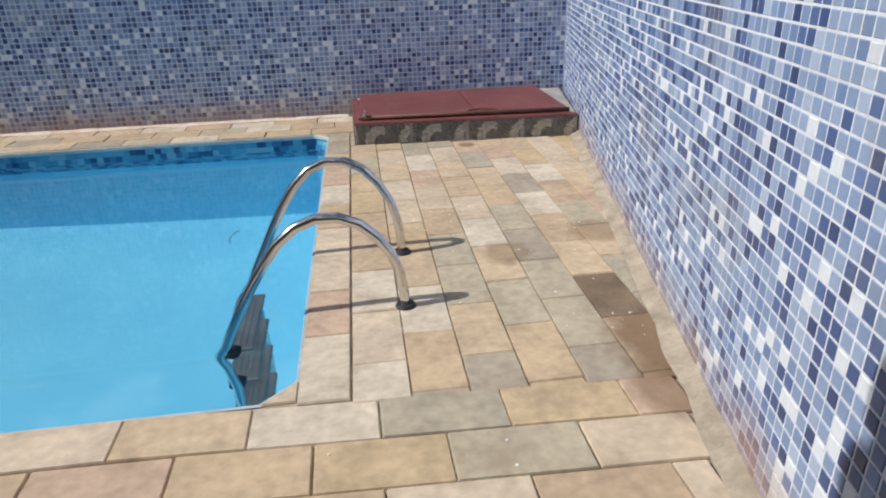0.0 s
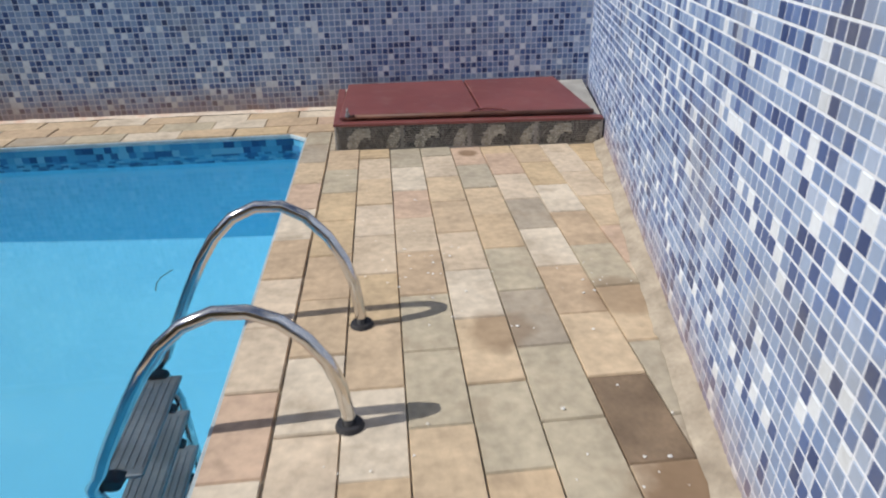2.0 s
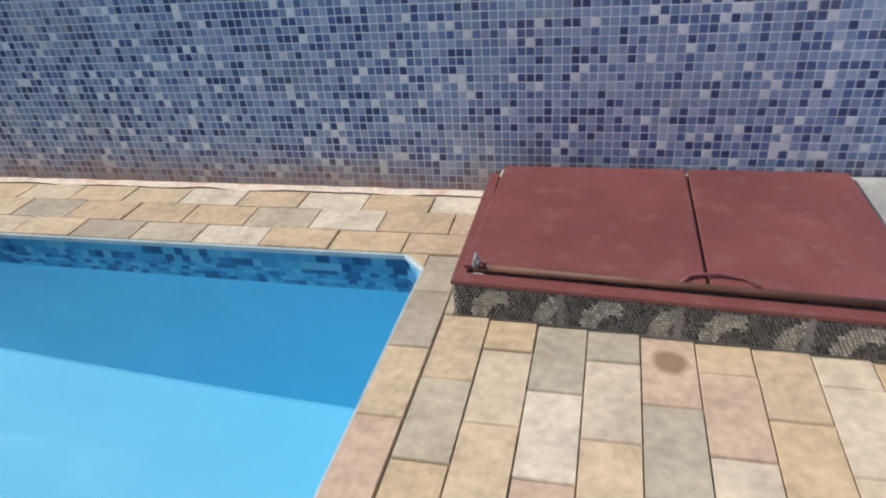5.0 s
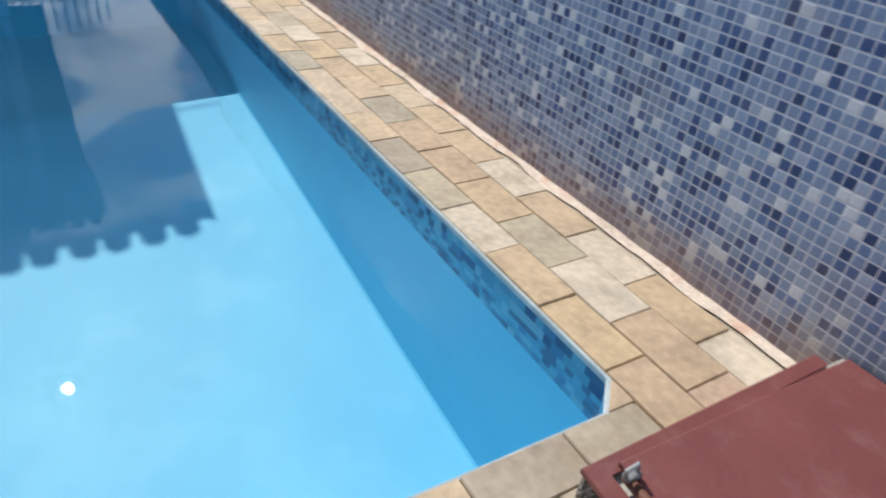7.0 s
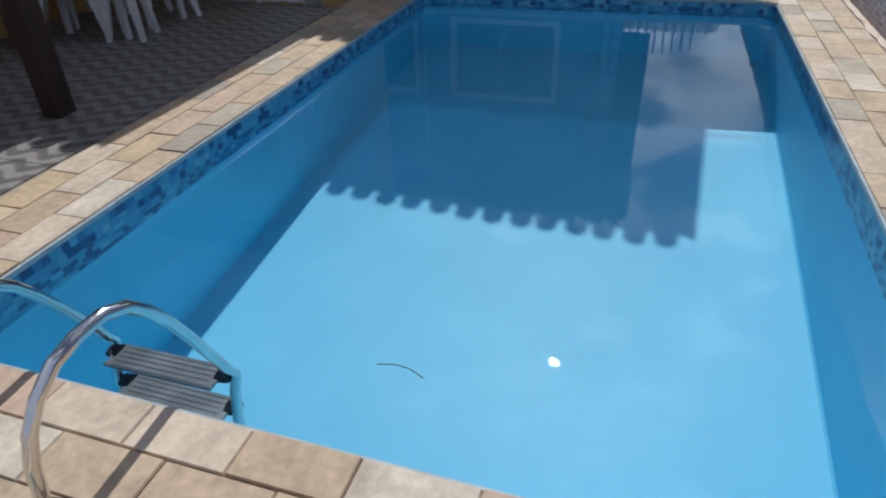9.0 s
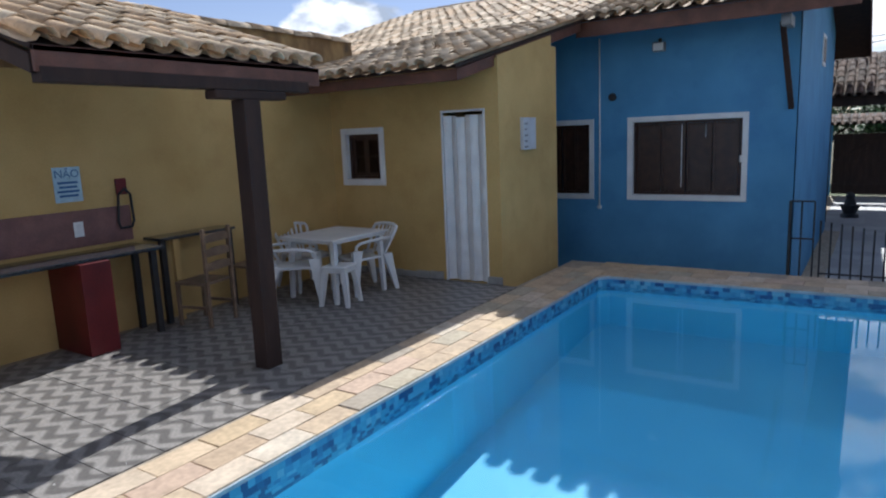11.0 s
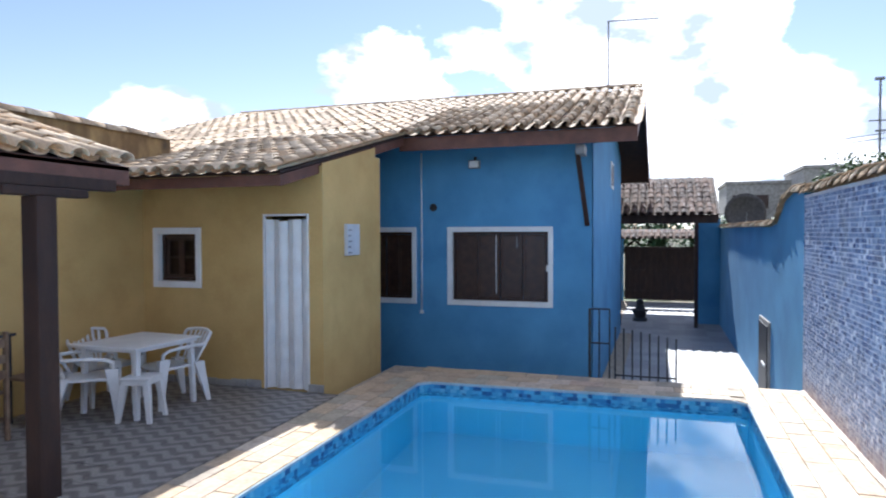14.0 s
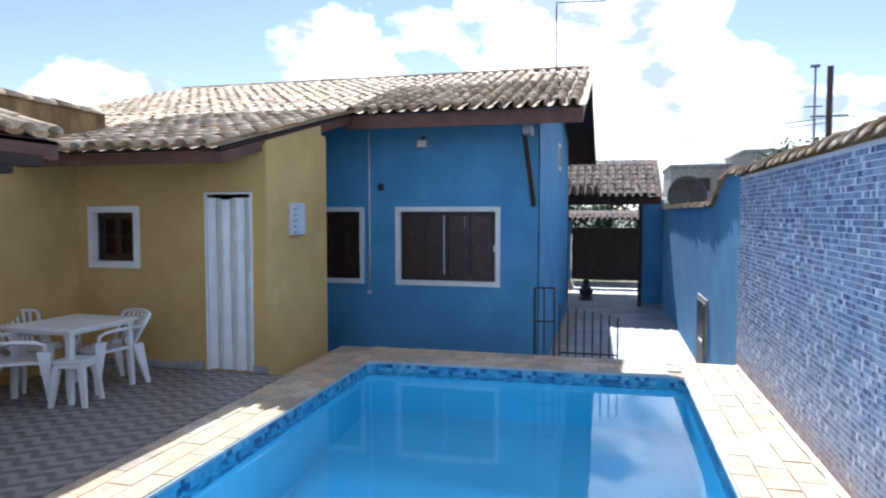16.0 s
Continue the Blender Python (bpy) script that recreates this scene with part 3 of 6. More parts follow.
# ---- porch floor and passage floor ----
bm = bmesh.new()
prism(bm, [(SHED_X, PORCH_S), (east_wall_x(PORCH_S), PORCH_S), (east_wall_x(POOL_S - 0.7) , POOL_S - 0.7), (SHED_X, POOL_S - 0.7)], LOW - 0.05, -0.012)
porch_floor = tagged(part("floor_porch", bm, MORTAR), "grout bed under the porch tiles", "floor", kind="structure")
bm = bmesh.new()
box(bm, -27.0, -9.63, -6.4, -0.2, LOW - 0.2, LOW - 0.004)
passage_floor = tagged(part("floor_passage", bm, MORTAR), "grout bed of the side passage paving", "floor", kind="structure")

# ---- roof lines ----
EAVE_HI, EAVE_LO = -10.46, -6.99             # the two eave lines of the house
Z_HI, Z_LO = 3.33, 2.49
S1 = (Z_HI - Z_LO) / (EAVE_LO - EAVE_HI)     # rise of the lower part
S2 = 0.309                                   # rise of the upper part
RIDGE_X = -14.90
Z_RIDGE = Z_HI + S2 * (EAVE_HI - RIDGE_X)
EAVE_W, Z_W = -21.0, 3.30                    # far eave, towards the street; unseen, drawn out west to shade the passage
SW = (Z_RIDGE - Z_W) / (RIDGE_X - EAVE_W)
ROOF_N = -2.29
STEP_Y = -5.66

# ---- house walls ----
HC = -2.95            # corner of the blue wall with the side passage
HW = -18.8            # far end of the house
HOUSE_S = -12.0
wall_house_east = wall_with_holes("wall_house_east", "y", HOUSE_X, HOUSE_S, HC, LOW - 0.05, 3.55,
                                  [(-5.197, -3.618, 0.742, 1.865), (-6.90, -5.89, 0.742, 1.865)], -0.16, BLUE, "blue painted rendered house wall with two windows")
bm = bmesh.new()
tops = [(HW, Z_RIDGE - SW * (RIDGE_X - HW) - 0.06), (RIDGE_X, Z_RIDGE - 0.06), (HOUSE_X - 0.003, Z_HI + S2 * (EAVE_HI - HOUSE_X) - 0.06)]
fr = [bm.verts.new((x, HC, z)) for x, z in tops] + [bm.verts.new((HOUSE_X - 0.003, HC, LOW - 0.05)), bm.verts.new((HW, HC, LOW - 0.05))]
bk = [bm.verts.new((x, HC - 0.16, z)) for x, z in tops] + [bm.verts.new((HOUSE_X - 0.16, HC - 0.16, LOW - 0.05)), bm.verts.new((HW, HC - 0.16, LOW - 0.05))]
bm.faces.new(fr)
bm.faces.new(list(reversed(bk)))
for i in range(5):
    bm.faces.new((fr[i], bk[i], bk[(i + 1) % 5], fr[(i + 1) % 5]))
bmesh.ops.recalc_face_normals(bm, faces=bm.faces)
wall_house_side = tagged(part("wall_house_side", bm, BLUE), "light blue painted gable wall along the side passage", "wall", kind="structure")
bm = bmesh.new()
box(bm, HW - 0.16, HW - 0.002, HOUSE_S, HC, LOW - 0.05, 3.70)
tagged(part("wall_house_west", bm, BLUE), "blue painted far wall of the house", "wall", kind="structure")
bm = bmesh.new()
box(bm, HW, SHED_X, HOUSE_S - 0.16, HOUSE_S - 0.002, LOW - 0.05, 2.6)
tagged(part("wall_house_south", bm, YELLOW), "plain closing wall of the house", "wall", kind="structure")
bm = bmesh.new()
box(bm, HW, HOUSE_X - 0.165, HOUSE_S, HC - 0.165, 2.56, 2.60)
tagged(part("ceiling", bm, WHITE), "plain ceiling inside the house", "ceiling", kind="structure")
bm = bmesh.new()
box(bm, HW, HOUSE_X - 0.165, HOUSE_S, HC - 0.165, -0.54, -0.50)
tagged(part("floor_house", bm, MORTAR), "floor inside the house", "floor", kind="structure")

SHED_W = -9.36        # back of the yellow wing
wall_shed_east = wall_with_holes("wall_shed_east", "y", SHED_X, HOUSE_S, -5.64, -0.3, 2.62,
                                 [(-6.405, -5.84, 0.0, 2.055), (-7.959, -7.390, 1.251, 1.848)], -0.15, YELLOW, "yellow painted rendered wall with a small window and a folding door, scuffed at its foot")
bm = bmesh.new()
prism(bm, [(SHED_W, -5.80), (SHED_X - 0.152, -5.80), (SHED_X - 0.003, -5.642), (SHED_W, -5.66)], LOW - 0.05, 2.62)
for v in bm.verts:
    if v.co.z > 0:
        v.co.z = 2.645 + S1 * (SHED_X - v.co.x)
wall_shed_north = tagged(part("wall_shed_north", bm, YELLOW), "yellow painted end wall of the wing", "wall", kind="structure")
bm = bmesh.new()
box(bm, SHED_W - 0.15, SHED_W - 0.002, HOUSE_S, -5.66, LOW - 0.05, 2.88)
tagged(part("wall_shed_west", bm, YELLOW), "yellow painted back wall of the wing", "wall", kind="structure")
bm = bmesh.new()
box(bm, SHED_W, SHED_X - 0.152, HOUSE_S, -5.802, -0.03, 0.0)
tagged(part("floor_wing", bm, MORTAR), "floor inside the wing", "floor", kind="structure")
bm = bmesh.new()
box(bm, -8.35, east_wall_x(PORCH_S) + 0.02, PORCH_S - 0.15, PORCH_S, LOW - 0.05, 2.50)
wall_porch = tagged(part("wall_porch", bm, YELLOW), "yellow painted boundary wall behind the porch with a stained parapet", "wall", kind="structure")
bm = bmesh.new()
box(bm, -8.35, east_wall_x(PORCH_S) + 0.02, PORCH_S - 0.15, PORCH_S, 2.501, 3.12, 0.008)
part("parapet", bm, STAINED, wall_porch, "brown weather-stained parapet")

# blue boundary wall along the passage, stepping down in a curve
bm = bmesh.new()
prof = [(-9.70, 2.30), (-10.4, 2.33), (-10.9, 2.26), (-11.25, 2.10), (-11.6, 1.96), (-12.1, 1.92), (-21.2, 1.95)]
lo, hi = [], []
for x, z in prof:
    lo.append([bm.verts.new((x, YN, LOW - 0.05)), bm.verts.new((x, YN + 0.15, LOW - 0.05))])
    hi.append([bm.verts.new((x, YN, z)), bm.verts.new((x, YN + 0.15, z))])
for i in range(len(prof) - 1):
    bm.faces.new((lo[i][0], lo[i + 1][0], hi[i + 1][0], hi[i][0]))
    bm.faces.new((lo[i][1], hi[i][1], hi[i + 1][1], lo[i + 1][1]))
    bm.faces.new((hi[i][0], hi[i + 1][0], hi[i + 1][1], hi[i][1]))
bm.faces.new((lo[-1][0], lo[-1][1], hi[-1][1], hi[-1][0]))
bm.faces.new((lo[0][0], hi[0][0], hi[0][1], lo[0][1]))
bmesh.ops.recalc_face_normals(bm, faces=bm.faces)
wall_passage = tagged(part("wall_passage", bm, BLUE), "blue painted boundary wall of the side passage, stepping down in a curve", "wall", kind="structure")
bm = bmesh.new()
box(bm, -21.35, -21.0, -0.95, YN - 0.003, LOW - 0.05, 2.2)
tagged(part("pillar_passage", bm, BLUE), "blue painted gate pillar", "pillar", kind="structure")

# ---- roofs ----
def tile_mesh(name, length, r0, r1, material, seg=7, up=True):
    """One half-round clay tile along +x (downhill), with thickness at its ends."""
    verts, faces = [], []
    th = 0.012
    for x, r, lift in ((0.0, r0, 0.0), (length, r1, 0.012)):
        for rr in (r, r - th):
            for k in range(seg):
                a = math.pi * k / (seg - 1)
                z = rr * math.sin(a) * 0.75
                verts.append((x, rr * math.cos(a), (z if up else -z) + lift))
    s = seg
    for k in range(s - 1):
        faces.append((k, k + 1, 2 * s + k + 1, 2 * s + k))
        faces.append((s + k + 1, s + k, 3 * s + k, 3 * s + k + 1))
        faces.append((2 * s + k, 2 * s + k + 1, 3 * s + k + 1, 3 * s + k))
    me = bpy.data.meshes.new(name)
    me.from_pydata(verts, [], faces)
    me.materials.append(material)
    for p in me.polygons:
        p.use_smooth = p.index % 3 != 2
    return me


def roof_plane(owner, eave, run, across, slope_len, width, near, name_seed, pitch=0.215, row=0.33, clip=None, skin=None):
    """Clay tiles on a slope. eave: a corner of the eave; run: unit vector downhill; across: unit vector along the eave.
    Tiles for which near(col,row) holds are pieces; the rest is one mesh."""
    run, across = Vector(run).normalized(), Vector(across).normalized()
    nrm = run.cross(across).normalized()
    if nrm.z < 0:
        nrm = -nrm
    basis = Matrix((run, nrm.cross(run).normalized(), nrm)).transposed().to_4x4()
    cover = tile_mesh("roof_tile", row + 0.06, 0.070, 0.085, ROOF_PIECE)
    rnd = random.Random(name_seed)
    verts, faces = [], []
    nc, nr = int(width / pitch), int(slope_len / row)
    src = [tuple(v.co) for v in cover.vertices]
    sfc = [tuple(p.vertices) for p in cover.polygons]
    for c in range(nc + 1):
        for k in range(nr):
            foot = Vector(eave) + across * (c * pitch) - run * ((k + 1) * row)
            if clip and not clip(foot + run * row * 0.5):
                continue
            sway = rnd.uniform(-2.2, 2.2)
            m = Matrix.Translation(foot + nrm * (0.045 + rnd.uniform(-0.004, 0.006)) + across * rnd.uniform(-0.008, 0.008)) @ basis @ Matrix.Rotation(radians(sway), 4, "Z") @ Matrix.Rotation(radians(rnd.uniform(0.2, 1.6)), 4, "Y")
            if near(c, k):
                mesh_piece("roof_tile", cover, owner, owner.matrix_basis.inverted() @ m)
            else:
                base = len(verts)
                verts.extend(tuple(m @ Vector(v)) for v in src)
                faces.extend(tuple(base + i for i in f) for f in sfc)
            # channel tile between two covers
            base = len(verts)
            m2 = Matrix.Translation(foot + across * pitch * 0.5 + nrm * 0.055) @ basis
            for x in (0.0, row + 0.05):
                for q in range(5):
                    a = math.pi * q / 4
                    verts.append(tuple(m2 @ Vector((x, 0.085 * math.cos(a), -0.05 * math.sin(a)))))
            for q in range(4):
                faces.append((base + q, base + 5 + q, base + 6 + q, base + q + 1))
    if verts:
        me = bpy.data.meshes.new("tile_field")
        me.from_pydata([tuple(owner.matrix_basis.inverted() @ Vector(v)) for v in verts], [], faces)
        me.materials.append(skin or ROOF)
        ob = new("tile_field", me)
        ob.parent = owner
        tagged(ob, "weathered half-round clay tiles", kind="stuff")
    return nrm


roof_main = empty("roof_main", RIDGE_X, -5, Z_RIDGE, "main gable roof of weathered clay tiles with brown fascia boards", "roof", kind="structure")
ri = roof_main.matrix_basis.inverted()


def roof_part(name, bm, material, label=""):
    bm.transform(ri)
    return part(name, bm, material, roof_main, label)


def slope_slab(bm, x0, z0, x1, z1, y0, y1, th=0.03):
    vs = [bm.verts.new(p) for p in ((x0, y0, z0), (x1, y0, z1), (x1, y1, z1), (x0, y1, z0), (x0, y0, z0 - th), (x1, y0, z1 - th), (x1, y1, z1 - th), (x0, y1, z0 - th))]
    for f in ((0, 1, 2, 3), (7, 6, 5, 4), (0, 4, 5, 1), (1, 5, 6, 2), (2, 6, 7, 3), (3, 7, 4, 0)):
        bm.faces.new([vs[i] for i in f])
    bmesh.ops.recalc_face_normals(bm, faces=bm.faces)


RIDGE_S = -11.8
bm = bmesh.new()
slope_slab(bm, EAVE_HI, Z_HI, RIDGE_X, Z_RIDGE, RIDGE_S, ROOF_N)
slope_slab(bm, EAVE_LO, Z_LO, EAVE_HI + 0.002, Z_HI, RIDGE_S, STEP_Y)
slope_slab(bm, RIDGE_X - 0.002, Z_RIDGE, EAVE_W, Z_W, RIDGE_S, ROOF_N)
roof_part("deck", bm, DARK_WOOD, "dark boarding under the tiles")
bm = bmesh.new()
box(bm, EAVE_HI - 0.05, EAVE_HI - 0.015, STEP_Y - 0.1, ROOF_N + 0.03, Z_HI - 0.235, Z_HI - 0.033)
roof_part("fascia", bm, FASCIA)
bm = bmesh.new()
box(bm, EAVE_LO - 0.05, EAVE_LO - 0.015, PORCH_S + 0.02, STEP_Y, Z_LO - 0.15, Z_LO - 0.035)
roof_part("fascia", bm, FASCIA)
for x0, z0, x1, z1 in ((EAVE_HI - 0.06, Z_HI, RIDGE_X, Z_RIDGE), (RIDGE_X - 0.01, Z_RIDGE, EAVE_W, Z_W)):
    bm = bmesh.new()
    slope_slab(bm, x0, z0 - 0.012, x1, z1 - 0.012, ROOF_N + 0.002, ROOF_N + 0.03, 0.18)
    roof_part("bargeboard", bm, FASCIA)
bm = bmesh.new()
slope_slab(bm, EAVE_LO - 0.06, Z_LO - 0.032, EAVE_HI + 0.0, Z_HI - 0.032, STEP_Y - 0.09, STEP_Y - 0.02, 0.12)
roof_part("rafter", bm, FASCIA)
L1, L2 = math.hypot(1, S1), math.hypot(1, S2)
roof_plane(roof_main, (EAVE_HI + 0.06, STEP_Y + 0.05, Z_HI - 0.015), (1, 0, -S2), (0, 1, 0), (EAVE_HI - RIDGE_X) * L2, ROOF_N - STEP_Y - 0.03, lambda c, k: k < 8, 3)
roof_plane(roof_main, (EAVE_LO + 0.06, -11.6, Z_LO - 0.012), (1, 0, -S1), (0, 1, 0), (EAVE_LO - EAVE_HI) * L1 + 0.1, STEP_Y + 11.6, lambda c, k: c > 14 and k < 11, 4)
roof_plane(roof_main, (EAVE_HI + 0.10, -11.6, Z_HI - 0.02), (1, 0, -S2), (0, 1, 0), (EAVE_HI - RIDGE_X) * L2, STEP_Y + 11.55, lambda c, k: False, 14)
roof_plane(roof_main, (EAVE_W - 0.02, ROOF_N - 9.2, Z_W), (-1, 0, -SW), (0, 1, 0), (RIDGE_X - EAVE_W) * math.hypot(1, SW), 9.1, lambda c, k: False, 5)
ridge_tile = tile_mesh("ridge_tile", 0.40, 0.085, 0.10, ROOF_PIECE)
for i in range(26):
    y = ROOF_N - 0.02 - i * 0.36
    mesh_piece("ridge_tile", ridge_tile, roof_main, ri @ Matrix.Translation((RIDGE_X, y, Z_RIDGE + 0.06)) @ Matrix.Rotation(radians(-90), 4, "Z") @ Matrix.Rotation(radians(1.5), 4, "Y"))

# ---- porch canopy ----
CAN_X0, CAN_X1 = -5.34, -3.06
CAN_N, CAN_Z = -6.00, 2.38
CAN_S = 0.32
canopy = empty("porch_canopy", -4.57, -6.05, 0, "timber porch canopy with clay tiles on a dark square post", "canopy", kind="structure")
ci = canopy.matrix_basis.inverted()


def canopy_part(name, bm, material, label=""):
    bm.transform(ci)
    return part(name, bm, material, canopy, label)


bm = bmesh.new()
box(bm, -4.648, -4.488, -6.118, -5.970, -0.012, 2.11, 0.008)
canopy_part("post", bm, DARK_WOOD)
bm = bmesh.new()
box(bm, -4.93, -4.25, -6.105, -5.98, 2.111, 2.175, 0.01)
canopy_part("bracket", bm, DARK_WOOD)
bm = bmesh.new()
box(bm, -5.2, CAN_X1 - 0.02, -6.105, -5.99, 2.177, 2.265, 0.006)
canopy_part("beam", bm, DARK_WOOD)
bm = bmesh.new()
box(bm, CAN_X0, CAN_X1, CAN_N - 0.035, CAN_N, 2.235, 2.385, 0.004)
canopy_part("fascia", bm, FASCIA)
bm = bmesh.new()
vs = []
y1 = PORCH_S + 0.003
for x in (CAN_X0, CAN_X1):
    for y, z in ((CAN_N, CAN_Z), (y1, CAN_Z + CAN_S * (CAN_N - y1))):
        vs.append((bm.verts.new((x, y, z)), bm.verts.new((x, y, z - 0.03))))
a, b, c, d = vs
for f in ((a[0], b[0], d[0], c[0]), (a[1], c[1], d[1], b[1]), (a[0], a[1], b[1], b[0]), (c[0], d[0], d[1], c[1]), (a[0], c[0], c[1], a[1]), (b[0], b[1], d[1], d[0])):
    bm.faces.new(f)
bmesh.ops.recalc_face_normals(bm, faces=bm.faces)
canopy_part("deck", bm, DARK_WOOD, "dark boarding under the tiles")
for i in range(5):
    x = CAN_X0 + 0.03 + i * 0.55
    bm = bmesh.new()
    vs = []
    for y, z in ((CAN_N - 0.04, CAN_Z - 0.044), (y1, CAN_Z - 0.034 + CAN_S * (CAN_N - y1))):
        vs.append([bm.verts.new((x + dx, y, z + dz)) for dx, dz in ((0, 0), (0.06, 0), (0.06, -0.11), (0, -0.11))])
    for k in range(4):
        bm.faces.new((vs[0][k], vs[0][(k + 1) % 4], vs[1][(k + 1) % 4], vs[1][k]))
    bm.faces.new(vs[0])
    bm.faces.new(vs[1])
    bmesh.ops.recalc_face_normals(bm, faces=bm.faces)
    canopy_part("rafter", bm, DARK_WOOD)
cl = math.hypot(1, CAN_S)
roof_plane(canopy, (CAN_X0 + 0.06, CAN_N - 0.05, CAN_Z + 0.020), (0, 1, -CAN_S), (1, 0, 0), 2.3 * cl, CAN_X1 - CAN_X0 - 0.1, lambda c, k: k < 7, 6)
cap = tile_mesh("cap_tile", 0.36, 0.10, 0.115, ROOF_PIECE)
for i in range(19):
    x = -8.3 + i * 0.34
    mesh_piece("cap_tile", cap, wall_porch, Matrix.Translation((x, PORCH_S - 0.075, 3.10)) @ Matrix.Rotation(radians(random.Random(i).uniform(1, 4)), 4, "Y"))

# ---- ladder ----
ladder = empty("pool_ladder", -2.25, -3.95, 0, "polished steel pool ladder with grab arches and grey ribbed treads", "ladder")
li = ladder.matrix_basis.inverted()
for y in (-3.66, -4.21):
    bm = bmesh.new()
    pts = [(-2.035, y, -0.03), (-2.037, y, 0.06), (-2.05, y, 0.18), (-2.08, y, 0.285), (-2.13, y, 0.375), (-2.20, y, 0.45), (-2.28, y, 0.488), (-2.37, y, 0.490),
           (-2.455, y, 0.452), (-2.53, y, 0.375), (-2.59, y, 0.28), (-2.65, y, 0.165), (-2.71, y, 0.04), (-2.76, y, -0.06), (-2.80, y, -0.15), (-2.822, y, -0.20), (-2.822, y, -0.24), (-2.80, y, -0.32), (-2.775, y, -0.5), (-2.76, y, -1.2)]
    k, dx, lean = (0.955, 0.025, 0.07) if y > -4 else (0.835, -0.010, 0.02)
    pts = [(p[0] + dx, p[1] + lean * min(1.0, (-2.035 - p[0]) / 0.26), p[2] * k if p[2] > 0 else p[2]) for p in pts]
    tube(bm, pts, 0.0215, 14)
    bm.transform(li)
    part("rail", bm, STEEL, ladder, smooth=True).cycles.is_caustics_receiver = True
    bm = bmesh.new()
    bmesh.ops.create_cone(bm, cap_ends=True, segments=20, radius1=0.045, radius2=0.038, depth=0.014, matrix=li @ Matrix.Translation((-2.035 + dx, y, 0.006)))
    part("socket", bm, BLACK, ladder, "dark socket in the paving")
for z in (-0.24, -0.53, -0.82, -1.11):
    bm = bmesh.new()
    box(bm, -2.835, -2.700, -4.145, -3.64, z, z + 0.022, 0.008)
    for q in range(5):
        box(bm, -2.825 + q * 0.026, -2.815 + q * 0.026, -4.11, -3.675, z + 0.0225, z + 0.026, 0.001)
    bm.transform(li)
    tread = part("tread", bm, TREAD, ladder, "grey ribbed tread plate")
    tread.cycles.is_caustics_receiver = True
    for e, d in ((-4.145, -1), (-3.64, 1)):
        bm = bmesh.new()
        bmesh.ops.create_cone(bm, cap_ends=True, segments=18, radius1=0.040, radius2=0.034, depth=0.05, matrix=li @ Matrix.Translation((-2.79, e + d * 0.005, z + 0.008)) @ Matrix.Rotation(radians(-90 * d), 4, "X"))
        part("end_cap", bm, BLACK, tread, "round black rubber end cap")

# ---- red hatch box ----
hatch_box = empty("pump_box", -1.3, -0.95, 0, "pump box with two red steel lids and pebble mosaic front", "box")
hi_ = hatch_box.matrix_basis.inverted()
BX0, BY0 = -2.184, -1.508


def box_front(x):
    """The front of the box runs a little out of square."""
    return BY0 - 0.062 * (x - BX0)




def hb(name, bm, material, label="", smooth=False):
    bm.transform(hi_)
    return part(name, bm, material, hatch_box, label, smooth)


BX1 = east_wall_x(box_front(-0.4)) - 0.015
bm = bmesh.new()
prism(bm, [(BX0, BY0), (BX1, box_front(BX1)), (east_wall_x(YN) - 0.06, YN - 0.02), (BX0 + 0.05, YN - 0.02)], -0.01, 0.155)
hb("kerb", bm, CONCRETE, "rough concrete kerb")
bm = bmesh.new()
prism(bm, [(BX0 - 0.005, BY0 - 0.006), (BX1, box_front(BX1) - 0.006), (BX1, box_front(BX1) + 0.05), (BX0 + 0.045, BY0 + 0.05), (BX0 + 0.05, YN - 0.12), (BX0 - 0.0, YN - 0.12)], 0.156, 0.176, 0.004)
hb("frame", bm, RED_STEEL)
for x0, x1, x2, x3 in ((BX0 + 0.035, -1.20, -1.19, BX0 + 0.075), (-1.188, BX1 - 0.04, BX1 - 0.03, -1.178)):
    bm = bmesh.new()
    prism(bm, [(x0, box_front(x0) + 0.09), (x1, box_front(x1) + 0.09), (x2, YN - 0.06), (x3, YN - 0.06)], 0.172, 0.198, 0.006)
    hb("lid", bm, RED_STEEL)
bm = bmesh.new()
tube(bm, [(BX0 + 0.08, box_front(BX0 + 0.08) + 0.072, 0.199), (BX1 - 0.05, box_front(BX1 - 0.05) + 0.072, 0.196)], 0.016, 10)
hb("hinge_bar", bm, FASCIA, "dark steel bar", True)
fy = box_front(-1.16)
bm = bmesh.new()
tube(bm, [(-1.30, fy + 0.09, 0.20), (-1.26, fy + 0.135, 0.21), (-1.16, fy + 0.15, 0.215), (-1.06, fy + 0.135, 0.21), (-1.02, fy + 0.09, 0.20)], 0.008, 8)
hb("handle", bm, RED_STEEL, "", True)
bm = bmesh.new()
box(bm, BX0 + 0.075, BX0 + 0.105, BY0 + 0.05, BY0 + 0.10, 0.199, 0.222, 0.006)
tube(bm, [(BX0 + 0.09, BY0 + 0.05, 0.21), (BX0 + 0.09, BY0 + 0.045, 0.245), (BX0 + 0.09, BY0 + 0.085, 0.25), (BX0 + 0.09, BY0 + 0.09, 0.215)], 0.007, 8)
hb("padlock", bm, GREY, "weathered metal catch")

# pebble mosaic on the front of the box: pale crescents in dark ground
def in_crescent(u, v, kind):
    a = math.hypot((u - 0.20), (v - 0.02)) 
    b = math.hypot((u - 0.46), (v - 0.02))
    return 0.055 < a < 0.125 and u < 0.235 or 0.055 < b < 0.125 and u < 0.44


